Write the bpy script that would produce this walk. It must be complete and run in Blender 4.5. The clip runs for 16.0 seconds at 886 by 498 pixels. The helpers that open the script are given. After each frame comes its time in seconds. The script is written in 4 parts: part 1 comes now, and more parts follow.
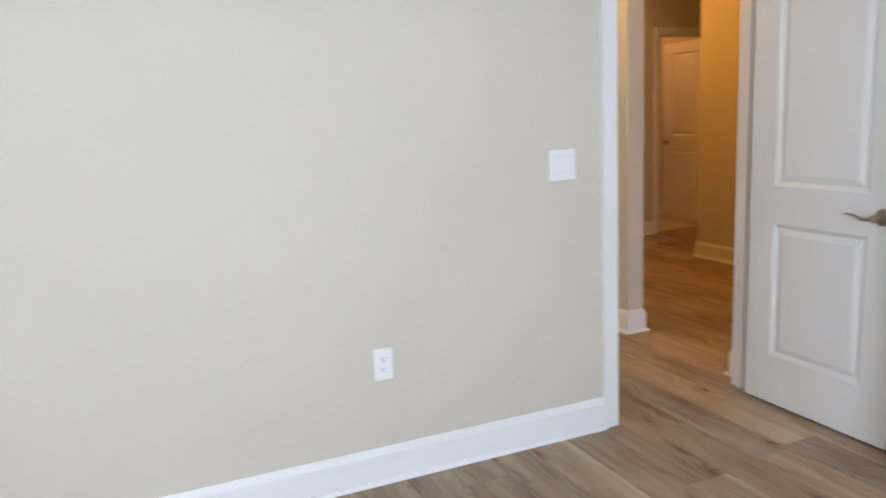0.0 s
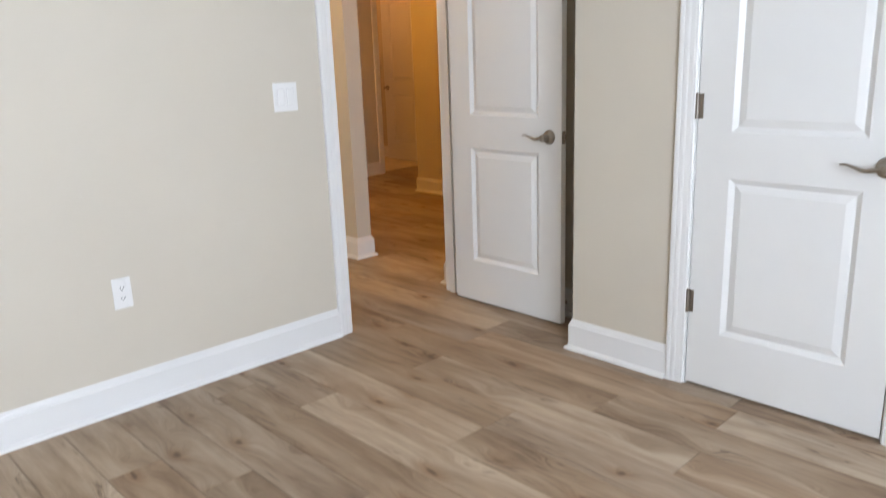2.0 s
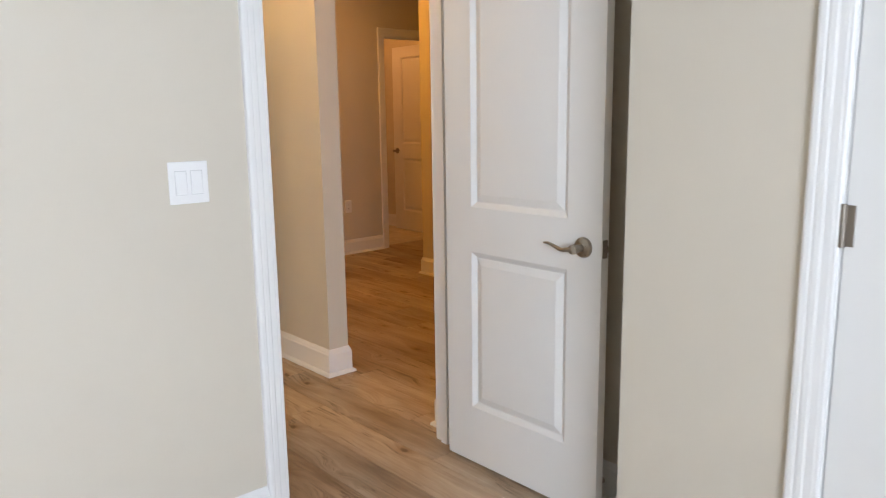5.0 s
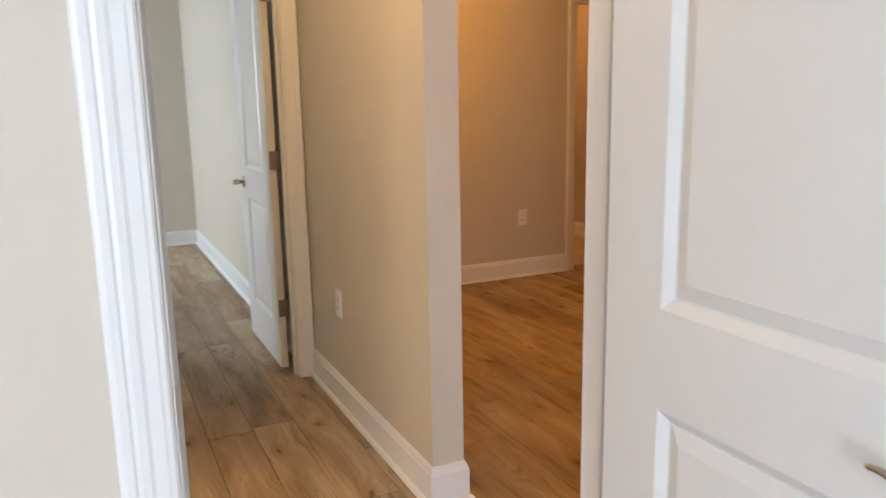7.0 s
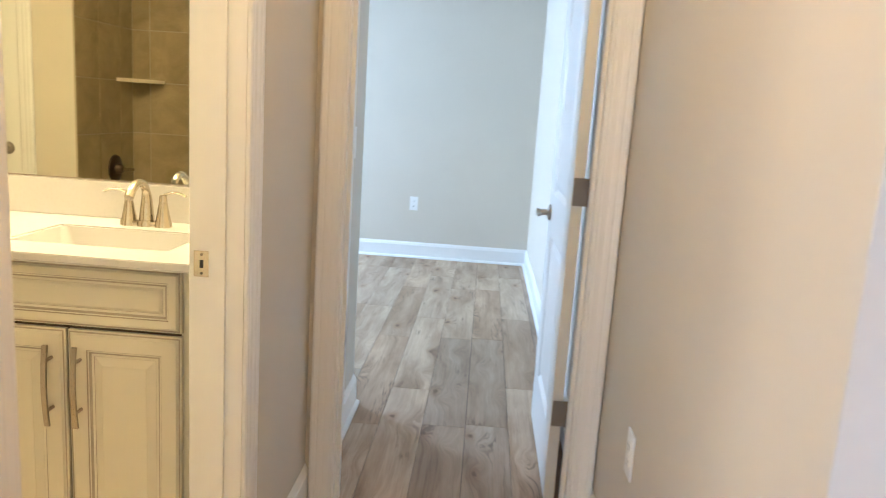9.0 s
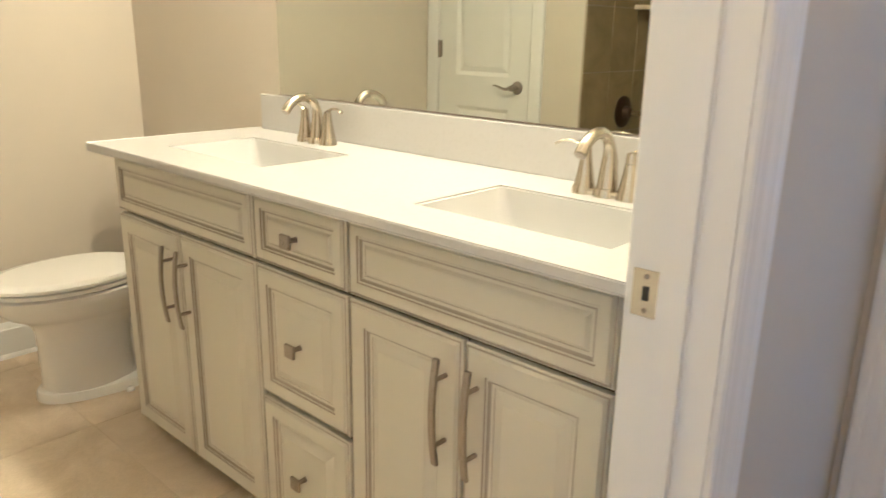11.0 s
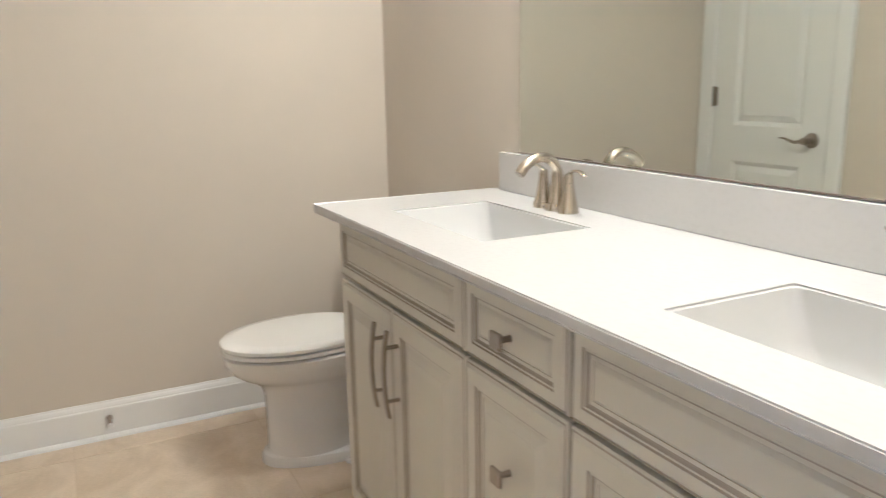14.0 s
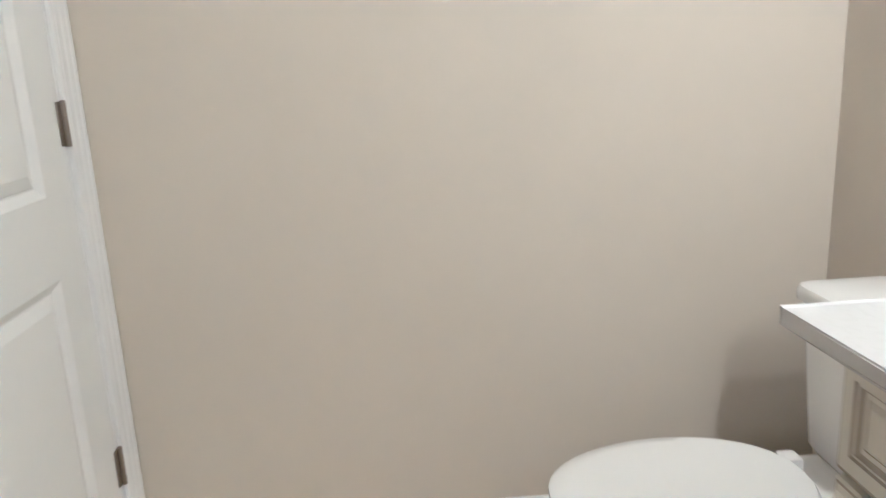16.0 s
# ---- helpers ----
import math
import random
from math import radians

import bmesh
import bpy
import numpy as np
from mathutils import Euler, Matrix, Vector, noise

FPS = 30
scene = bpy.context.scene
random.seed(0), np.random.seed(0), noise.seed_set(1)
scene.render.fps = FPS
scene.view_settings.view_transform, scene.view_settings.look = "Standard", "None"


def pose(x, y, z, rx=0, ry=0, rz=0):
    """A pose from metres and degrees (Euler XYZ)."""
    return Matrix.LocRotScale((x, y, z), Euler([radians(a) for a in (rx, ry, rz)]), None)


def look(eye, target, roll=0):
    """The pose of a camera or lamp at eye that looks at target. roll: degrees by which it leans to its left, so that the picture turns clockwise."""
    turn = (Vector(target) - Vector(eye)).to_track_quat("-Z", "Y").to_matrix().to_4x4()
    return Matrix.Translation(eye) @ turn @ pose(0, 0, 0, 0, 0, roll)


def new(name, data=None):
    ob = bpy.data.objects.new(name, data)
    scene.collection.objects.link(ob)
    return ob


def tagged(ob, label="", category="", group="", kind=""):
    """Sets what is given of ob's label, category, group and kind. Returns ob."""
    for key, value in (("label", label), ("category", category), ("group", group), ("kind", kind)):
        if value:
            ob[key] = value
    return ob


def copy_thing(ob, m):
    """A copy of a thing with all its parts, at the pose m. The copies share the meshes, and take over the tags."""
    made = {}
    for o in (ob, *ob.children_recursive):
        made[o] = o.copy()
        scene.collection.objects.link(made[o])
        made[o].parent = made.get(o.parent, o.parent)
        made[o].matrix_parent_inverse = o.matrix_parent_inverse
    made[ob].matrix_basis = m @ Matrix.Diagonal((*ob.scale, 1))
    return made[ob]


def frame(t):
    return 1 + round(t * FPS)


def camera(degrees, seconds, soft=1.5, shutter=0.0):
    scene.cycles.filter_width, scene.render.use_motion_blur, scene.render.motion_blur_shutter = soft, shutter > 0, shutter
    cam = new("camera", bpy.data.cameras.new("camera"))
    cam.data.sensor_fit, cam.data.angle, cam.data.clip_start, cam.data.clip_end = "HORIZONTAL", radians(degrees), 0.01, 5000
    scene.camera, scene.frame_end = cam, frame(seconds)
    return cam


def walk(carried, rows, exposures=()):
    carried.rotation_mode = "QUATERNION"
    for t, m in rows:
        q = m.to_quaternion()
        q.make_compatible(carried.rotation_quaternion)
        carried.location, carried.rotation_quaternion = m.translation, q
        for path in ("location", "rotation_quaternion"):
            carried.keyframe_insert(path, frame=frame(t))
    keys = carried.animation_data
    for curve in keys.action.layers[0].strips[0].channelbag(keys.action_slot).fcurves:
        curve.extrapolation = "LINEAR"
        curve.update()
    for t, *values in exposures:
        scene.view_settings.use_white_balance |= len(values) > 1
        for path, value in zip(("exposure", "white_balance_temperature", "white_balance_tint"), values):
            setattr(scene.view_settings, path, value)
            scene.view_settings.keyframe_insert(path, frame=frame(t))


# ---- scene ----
cam = camera(61.6, 16.0, soft=1.0, shutter=0.4)
PATH = [
    (0, (0.79, 1.304, 1.357), (1.565, 3.113, 1.0), -2.6),
    (0.5, (0.794, 1.179, 1.346), (1.871, 2.83, 1.01), -2.1),
    (1, (0.774, 1.086, 1.35), (2.057, 2.581, 1.005), -2.8),
    (1.5, (0.694, 1.028, 1.316), (2.052, 2.444, 0.927), -3.0),
    (2, (0.636, 1.017, 1.291), (1.967, 2.421, 0.785), -2.1),
    (2.5, (0.603, 1.031, 1.24), (1.851, 2.448, 0.58), -1.2),
    (3, (0.63, 1.07, 1.261), (1.882, 2.494, 0.624), -1.0),
    (3.5, (0.791, 1.176, 1.288), (2.094, 2.611, 0.795), -0.8),
    (4, (1.054, 1.307, 1.341), (2.377, 2.751, 0.938), -0.8),
    (4.2, (1.135, 1.376, 1.331), (2.465, 2.82, 0.948), -1.0),
    (6.3, (2.22, 2.44, 1.321), (3.363, 4.043, 0.965), -0.3),
    (6.5, (2.315, 2.535, 1.318), (3.402, 4.176, 0.963), -0.5),
    (7, (2.578, 2.795, 1.309), (3.42, 4.568, 0.929), -1.1),
    (7.5, (2.787, 3.069, 1.305), (3.424, 4.918, 0.886), -1.6),
    (8, (2.923, 3.392, 1.314), (3.395, 5.297, 0.927), -1.8),
    (8.5, (3.051, 3.739, 1.312), (3.21, 5.699, 0.949), 1.0),
    (9, (3.092, 4.054, 1.285), (2.996, 6.018, 0.92), 3.7),
    (9.5, (3.046, 4.387, 1.271), (2.73, 6.314, 0.835), 3.6),
    (10, (2.983, 4.65, 1.245), (2.159, 6.415, 0.791), -0.2),
    (10.2, (2.97, 4.738, 1.248), (1.981, 6.419, 0.805), 0.5),
    (12.3, (2.712, 4.899, 1.138), (1.301, 6.132, 0.442), -1.62),
    (12.5, (2.711, 4.914, 1.166), (1.285, 6.163, 0.528), -1.68),
    (13, (2.706, 4.985, 1.212), (1.211, 6.228, 0.746), -1.09),
    (13.5, (2.706, 5.079, 1.218), (1.085, 6.176, 0.812), -0.74),
    (14, (2.629, 5.11, 1.206), (0.891, 5.998, 0.77), -1.0),
    (14.5, (2.449, 5.156, 1.203), (0.597, 5.768, 0.76), -1.4),
    (15, (2.21, 5.155, 1.183), (0.314, 5.477, 0.634), -4.4),
    (15.5, (1.9, 5.226, 1.233), (-0.027, 5.343, 0.709), -4.7),
    (16, (1.573, 5.24, 1.2), (-0.369, 5.351, 0.722), -2.7),
]
EXPOSURES = [
    (0.0, -0.32, 6520, 10.5), (1.4, -0.28, 6760, 11), (2.2, -0.22, 6760, 11), (4.2, -0.22, 6760, 10.5), (6.0, 0.04, 6680, 11), (7.0, 0.06, 6700, 11), (7.5, 0.18, 6600, 10), (8.5, 0.68, 5280, 7.5),
    (9.5, 0.76, 5100, 7), (10.2, 0.58, 4780, 7), (12.2, 0.52, 3900, 16), (13.5, 0.36, 3840, 16), (14.5, 0.23, 3900, 17), (15.5, 0.38, 3740, 16), (16.0, 0.35, 3680, 16),
]
walk(cam, [(t, look(eye, target, roll)) for t, eye, target, roll in PATH], EXPOSURES)

# ---- world, sun and lamps ----
world = bpy.data.worlds.new("sky_world")
scene.world = world
world.use_nodes = True
sky = world.node_tree.nodes.new("ShaderNodeTexSky")
sky.sky_type = "NISHITA"
sky.sun_disc = False
sky.sun_elevation, sky.sun_rotation = radians(42), radians(60)
world.node_tree.links.new(sky.outputs[0], world.node_tree.nodes["Background"].inputs[0])
world.node_tree.nodes["Background"].inputs[1].default_value = 0.1


def lamp(name, kind, m, power, color, size=(0.1, 0.1)):
    d = bpy.data.lights.new(name, kind)
    d.energy, d.color = power, color
    if kind == "AREA":
        d.shape, d.size, d.size_y = "RECTANGLE", size[0], size[1]
    elif kind == "SUN":
        d.angle = radians(0.5)
    else:
        d.shadow_soft_size = size[0]
    ob = new(name, d)
    ob.matrix_world = m
    return ob


DAY = (0.73, 0.85, 1.03)
SHADE = (0.68, 0.82, 0.98)
WARM = (1.0, 0.44, 0.075)
BULB = (1.0, 0.67, 0.29)
lamp("sun", "SUN", look((12, 20, 20), (0, 0, 0)), 3.0, (1.0, 0.95, 0.88))
lamp("window_light_south", "AREA", look((0.6, -0.66, 1.55), (1.0, 3, 1.2)), 184, DAY, (1.8, 1.4))
lamp("window_light_west", "AREA", look((-0.56, 9.62, 1.5), (3, 8.4, 0.2)), 128, SHADE, (0.75, 1.4))
lamp("foyer_light", "POINT", pose(4.50, 6.55, 2.30), 31, WARM, (0.10, 0.10))
lamp("foyer_light", "POINT", pose(4.5, 4.75, 2.5), 7, WARM, (0.10, 0.10))
lamp("laundry_light", "POINT", pose(5.9, 8.5, 2.42), 18, (1.0, 0.42, 0.12), (0.10, 0.10))
# Added fill to lift the hall walls; no fixture hangs here
lamp("hall_fill", "POINT", pose(3.05, 4.93, 2.40), 18.5, (1.0, 0.61, 0.24), (0.08, 0.08))
for vx in (0.95, 1.37, 1.90, 2.32):
    lamp("vanity_light", "AREA", pose(vx, 6.105, 2.21), 6.6, BULB, (0.09, 0.09))
    lamp("vanity_glow", "POINT", pose(vx, 6.105, 2.22), 8.0, BULB, (0.04, 0.04))


# ---- materials ----
def material(name):
    m = bpy.data.materials.new(name)
    m.use_nodes = True
    return m, m.node_tree.nodes, m.node_tree.links, m.node_tree.nodes["Principled BSDF"]


def add(nodes, kind, **values):
    n = nodes.new(kind)
    for k, v in values.items():
        n.inputs[k].default_value = v
    return n


def bump(nodes, links, shader, height, strength, distance):
    b = add(nodes, "ShaderNodeBump", Strength=strength, Distance=distance)
    links.new(height, b.inputs["Height"])
    links.new(b.outputs[0], shader.inputs["Normal"])


def ramp(nodes, links, fac, stops):
    r = nodes.new("ShaderNodeValToRGB")
    while len(r.color_ramp.elements) < len(stops):
        r.color_ramp.elements.new(0.5)
    for e, (p, c) in zip(r.color_ramp.elements, stops):
        e.position, e.color = p, (*c, 1)
    links.new(fac, r.inputs[0])
    return r


def paint(name, color, rough, grain=900, strength=0.08, vary=0.03, metal=0.0, spec=0.5):
    """Rolled or sprayed paint: fine orange peel and a faint large-scale unevenness."""
    m, nodes, links, sh = material(name)
    big = add(nodes, "ShaderNodeTexNoise", Scale=2.3, Detail=4.0)
    fine = add(nodes, "ShaderNodeTexNoise", Scale=float(grain), Detail=2.0)
    geo = nodes.new("ShaderNodeNewGeometry")
    for n in (big, fine):
        links.new(geo.outputs["Position"], n.inputs["Vector"])
    r = ramp(nodes, links, big.outputs[0], [(0.3, [c * (1 - vary) for c in color]), (0.7, [min(1, c * (1 + vary)) for c in color])])
    links.new(r.outputs[0], sh.inputs["Base Color"])
    rr = add(nodes, "ShaderNodeMapRange")
    rr.inputs["To Min"].default_value, rr.inputs["To Max"].default_value = rough * 0.9, min(1, rough * 1.12)
    links.new(big.outputs[0], rr.inputs["Value"])
    links.new(rr.outputs[0], sh.inputs["Roughness"])
    sh.inputs["Metallic"].default_value = metal
    sh.inputs["Specular IOR Level"].default_value = spec
    bump(nodes, links, sh, fine.outputs[0], strength, 0.001)
    return m


def wood_plank():
    m, nodes, links, sh = material("oak_plank")
    co = nodes.new("ShaderNodeTexCoord")
    info = nodes.new("ShaderNodeObjectInfo")

    def vec(op, a, b=None, scale=None):
        n = nodes.new("ShaderNodeVectorMath")
        n.operation = op
        for k, v in ((0, a), (1, b)):
            if isinstance(v, tuple):
                n.inputs[k].default_value = v
            elif v is not None:
                links.new(v, n.inputs[k])
        if scale is not None:
            links.new(scale, n.inputs["Scale"])
        return n.outputs[0]

    def num(op, a, b=0.0, clamp=False):
        n = nodes.new("ShaderNodeMath")
        n.operation, n.use_clamp = op, clamp
        for k, v in ((0, a), (1, b)):
            if isinstance(v, (int, float)):
                n.inputs[k].default_value = v
            else:
                links.new(v, n.inputs[k])
        return n.outputs[0]

    def noise(at, scale, detail, rough, bend):
        n = add(nodes, "ShaderNodeTexNoise", Scale=1.0, Detail=detail, Roughness=rough, Distortion=bend)
        links.new(vec("MULTIPLY", at, scale), n.inputs["Vector"])
        return n.outputs[0]

    at = vec("ADD", co.outputs["Object"], vec("SCALE", (37.0, 91.0, 53.0), None, info.outputs["Random"]))
    # knots, and the grain that bends round them
    cells = add(nodes, "ShaderNodeTexVoronoi", Scale=1.0)
    cells.voronoi_dimensions = "2D"
    wob = noise(at, (16.0, 6.0, 1.0), 2.0, 0.5, 0.0)
    links.new(vec("ADD", vec("MULTIPLY", at, (5.6, 2.3, 1.0)), vec("SCALE", (0.35, 0.25, 0.0), None, wob)), cells.inputs["Vector"])
    far = cells.outputs["Distance"]
    push = num("POWER", num("SUBTRACT", 1.0, num("MULTIPLY", far, 2.4), True), 2.0)
    bent = vec("ADD", at, vec("SCALE", (0.06, 0.0, 0.0), None, push))
    cloud = noise(bent, (9.0, 1.5, 1.0), 5.0, 0.58, 0.35)
    grain = noise(bent, (42.0, 1.3, 1.0), 6.0, 0.66, 0.25)
    fine = noise(bent, (190.0, 4.0, 1.0), 3.0, 0.6, 0.3)
    rings = noise(bent, (26.0, 1.5, 1.0), 3.0, 0.55, 0.5)
    where = noise(at, (10.0, 2.4, 1.0), 3.0, 0.55, 0.4)
    # thin dark growth lines and checks, in patches
    line = num("MULTIPLY", num("ABSOLUTE", num("SUBTRACT", rings, 0.47)), 34.0, True)
    patch = num("MULTIPLY", num("SUBTRACT", where, 0.53), 9.0, True)
    crack = num("MULTIPLY", num("SUBTRACT", 1.0, line), patch, True)
    pick = nodes.new("ShaderNodeSeparateColor")
    links.new(cells.outputs["Color"], pick.inputs[0])
    some = num("MULTIPLY", num("SUBTRACT", pick.outputs[0], 0.54), 8.0, True)
    core = num("MULTIPLY", num("SUBTRACT", 1.0, num("MULTIPLY", num("SUBTRACT", far, 0.03), 30.0), True), some)
    halo = num("MULTIPLY", num("POWER", num("SUBTRACT", 1.0, num("MULTIPLY", far, 4.2), True), 1.5), some)
    dark = num("MAXIMUM", num("MULTIPLY", crack, 0.72), num("MULTIPLY", core, 0.68))
    base = ramp(nodes, links, cloud, [(0.28, (0.205, 0.144, 0.096)), (0.42, (0.325, 0.244, 0.172)), (0.58, (0.412, 0.327, 0.244)), (0.75, (0.50, 0.415, 0.322))])
    streak = ramp(nodes, links, grain, [(0.30, (0.72, 0.67, 0.62)), (0.43, (0.95, 0.945, 0.94)), (0.62, (1.06, 1.06, 1.06))])
    hair = ramp(nodes, links, fine, [(0.34, (0.90, 0.89, 0.88)), (0.60, (1.04, 1.04, 1.04))])
    tone = ramp(nodes, links, info.outputs["Random"], [(0.0, (0.82, 0.77, 0.71)), (0.16, (0.88, 0.885, 0.90)), (0.34, (1.00, 0.91, 0.81)), (0.5, (1.13, 1.12, 1.09)), (0.64, (0.86, 0.79, 0.71)), (0.8, (1.0, 1.0, 1.0)), (1.0, (1.15, 1.13, 1.08))])
    last = base.outputs[0]
    for other in (streak, hair, tone):
        mix = nodes.new("ShaderNodeMix")
        mix.data_type, mix.blend_type = "RGBA", "MULTIPLY"
        mix.inputs["Factor"].default_value = 1.0
        links.new(last, mix.inputs["A"])
        links.new(other.outputs[0], mix.inputs["B"])
        last = mix.outputs["Result"]
    warm = nodes.new("ShaderNodeMix")
    warm.data_type, warm.blend_type = "RGBA", "MULTIPLY"
    links.new(halo, warm.inputs["Factor"])
    links.new(last, warm.inputs["A"])
    warm.inputs["B"].default_value = (0.66, 0.50, 0.36, 1.0)
    last = warm.outputs["Result"]
    mix = nodes.new("ShaderNodeMix")
    mix.data_type = "RGBA"
    links.new(dark, mix.inputs["Factor"])
    links.new(last, mix.inputs["A"])
    mix.inputs["B"].default_value = (0.085, 0.055, 0.035, 1.0)
    links.new(mix.outputs["Result"], sh.inputs["Base Color"])
    rr = add(nodes, "ShaderNodeMapRange")
    rr.inputs["To Min"].default_value, rr.inputs["To Max"].default_value = 0.48, 0.66
    sh.inputs["Specular IOR Level"].default_value = 0.38
    links.new(grain, rr.inputs["Value"])
    links.new(rr.outputs[0], sh.inputs["Roughness"])
    bump(nodes, links, sh, fine, 0.25, 0.0006)
    return m


def stone_tile(name, dark, light, rough, scale=5.0):
    m, nodes, links, sh = material(name)
    co = nodes.new("ShaderNodeTexCoord")
    info = nodes.new("ShaderNodeObjectInfo")
    mul = nodes.new("ShaderNodeVectorMath")
    mul.operation = "SCALE"
    mul.inputs[0].default_value = (17.0, 29.0, 41.0)
    links.new(info.outputs["Random"], mul.inputs["Scale"])
    plus = nodes.new("ShaderNodeVectorMath")
    links.new(co.outputs["Object"], plus.inputs[0])
    links.new(mul.outputs[0], plus.inputs[1])
    cloud = add(nodes, "ShaderNodeTexNoise", Scale=scale, Detail=6.0, Roughness=0.62, Distortion=0.8)
    speck = add(nodes, "ShaderNodeTexNoise", Scale=scale * 40, Detail=2.0)
    links.new(plus.outputs[0], cloud.inputs["Vector"])
    links.new(plus.outputs[0], speck.inputs["Vector"])
    r = ramp(nodes, links, cloud.outputs[0], [(0.3, dark), (0.72, light)])
    s = ramp(nodes, links, speck.outputs[0], [(0.3, (0.93, 0.93, 0.92)), (0.7, (1.04, 1.04, 1.04))])
    mix = nodes.new("ShaderNodeMix")
    mix.data_type, mix.blend_type = "RGBA", "MULTIPLY"
    mix.inputs["Factor"].default_value = 1.0
    links.new(r.outputs[0], mix.inputs["A"])
    links.new(s.outputs[0], mix.inputs["B"])
    links.new(mix.outputs["Result"], sh.inputs["Base Color"])
    sh.inputs["Roughness"].default_value = rough
    bump(nodes, links, sh, cloud.outputs[0], 0.12, 0.002)
    return m


def quartz():
    m, nodes, links, sh = material("white_quartz")
    geo = nodes.new("ShaderNodeNewGeometry")
    v = add(nodes, "ShaderNodeTexVoronoi", Scale=230.0)
    n = add(nodes, "ShaderNodeTexNoise", Scale=90.0, Detail=3.0)
    links.new(geo.outputs["Position"], v.inputs["Vector"])
    links.new(geo.outputs["Position"], n.inputs["Vector"])
    a = ramp(nodes, links, v.outputs["Distance"], [(0.05, (0.34, 0.30, 0.265)), (0.10, (0.57, 0.565, 0.558))])
    b = ramp(nodes, links, n.outputs[0], [(0.52, (0.57, 0.565, 0.558)), (0.64, (0.545, 0.54, 0.53))])
    mix = nodes.new("ShaderNodeMix")
    mix.data_type, mix.blend_type = "RGBA", "MIX"
    mix.inputs["Factor"].default_value = 0.30
    links.new(b.outputs[0], mix.inputs["A"])
    links.new(a.outputs[0], mix.inputs["B"])
    links.new(mix.outputs["Result"], sh.inputs["Base Color"])
    sh.inputs["Roughness"].default_value = 0.22
    return m


def brushed_metal(name, color, rough):
    m, nodes, links, sh = material(name)
    co = nodes.new("ShaderNodeTexCoord")
    mp = nodes.new("ShaderNodeMapping")
    mp.inputs["Scale"].default_value = (1.0, 1.0, 14.0)
    links.new(co.outputs["Object"], mp.inputs["Vector"])
    n = add(nodes, "ShaderNodeTexNoise", Scale=220.0, Detail=2.0)
    links.new(mp.outputs[0], n.inputs["Vector"])
    rr = add(nodes, "ShaderNodeMapRange")
    rr.inputs["To Min"].default_value, rr.inputs["To Max"].default_value = rough * 0.8, rough * 1.25
    links.new(n.outputs[0], rr.inputs["Value"])
    links.new(rr.outputs[0], sh.inputs["Roughness"])
    sh.inputs["Base Color"].default_value = (*color, 1)
    sh.inputs["Metallic"].default_value = 1.0
    bump(nodes, links, sh, n.outputs[0], 0.04, 0.0004)
    return m


def glass():
    m, nodes, links, sh = material("window_glass")
    sh.inputs["Transmission Weight"].default_value = 1.0
    sh.inputs["Roughness"].default_value = 0.0
    sh.inputs["IOR"].default_value = 1.45
    return m


def silvering():
    m, nodes, links, sh = material("mirror_silver")
    sh.inputs["Base Color"].default_value = (0.70, 0.73, 0.68, 1)
    sh.inputs["Metallic"].default_value = 1.0
    sh.inputs["Roughness"].default_value = 0.015
    return m


WALL = paint("greige_wall_paint", (0.592, 0.544, 0.458), 0.62, grain=420, strength=0.14, vary=0.018)
CEIL = paint("white_ceiling_paint", (0.72, 0.71, 0.69), 0.85, grain=200, strength=0.2)
TRIM = paint("white_trim_enamel", (0.77, 0.77, 0.76), 0.40, grain=160, strength=0.05, vary=0.012)
DOOR = paint("white_door_enamel", (0.76, 0.76, 0.745), 0.36, grain=300, strength=0.10, vary=0.012)
PLASTIC = paint("white_plastic", (0.80, 0.80, 0.79), 0.28, grain=50, strength=0.01, vary=0.01)
# Grey that paints the shade of the thin gap round a rocker
SLOT_SHADE = paint("slot_shade_grey", (0.55, 0.55, 0.55), 0.6, grain=50, strength=0.01)
# Black for plates that stand in for the dark inside holes
DARK = paint("hole_shade_black", (0.02, 0.02, 0.02), 0.5, grain=50, strength=0.01)
CABINET = paint("greige_cabinet_paint", (0.63, 0.607, 0.515), 0.38, grain=260, strength=0.05, vary=0.03)
# Dark brown that paints in the shade between the vanity's fronts
GAP_SHADE = paint("front_gap_shade", (0.085, 0.068, 0.052), 0.7, grain=120, strength=0.05, vary=0.2)
GLAZE = paint("brown_glaze", (0.37, 0.335, 0.275), 0.5, grain=120, strength=0.05, vary=0.25)
PORCELAIN = paint("white_porcelain", (0.80, 0.79, 0.765), 0.08, grain=20, strength=0.0, vary=0.008)
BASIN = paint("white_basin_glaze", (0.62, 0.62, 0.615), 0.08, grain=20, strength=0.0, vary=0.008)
SEAT = paint("white_seat_plastic", (0.82, 0.81, 0.785), 0.2, grain=40, strength=0.01, vary=0.006)
SUB = paint("dark_subfloor", (0.05, 0.042, 0.035), 0.9, grain=60, strength=0.2)
GROUT_F = paint("beige_grout", (0.62, 0.53, 0.40), 0.9, grain=300, strength=0.4)
GROUT_W = paint("pale_grout", (0.42, 0.38, 0.30), 0.9, grain=300, strength=0.4)
NICKEL = brushed_metal("brushed_nickel", (0.58, 0.53, 0.425), 0.22)
HANDLE = brushed_metal("satin_nickel", (0.38, 0.34, 0.295), 0.28)
HINGE = brushed_metal("nickel_hinge", (0.30, 0.265, 0.23), 0.45)
BRONZE = brushed_metal("dark_bronze", (0.085, 0.06, 0.045), 0.38)
WOOD = wood_plank()
FTILE = stone_tile("beige_floor_tile", (0.56, 0.465, 0.325), (0.73, 0.635, 0.485), 0.38)
WTILE = stone_tile("taupe_wall_tile", (0.255, 0.197, 0.100), (0.395, 0.320, 0.185), 0.32)
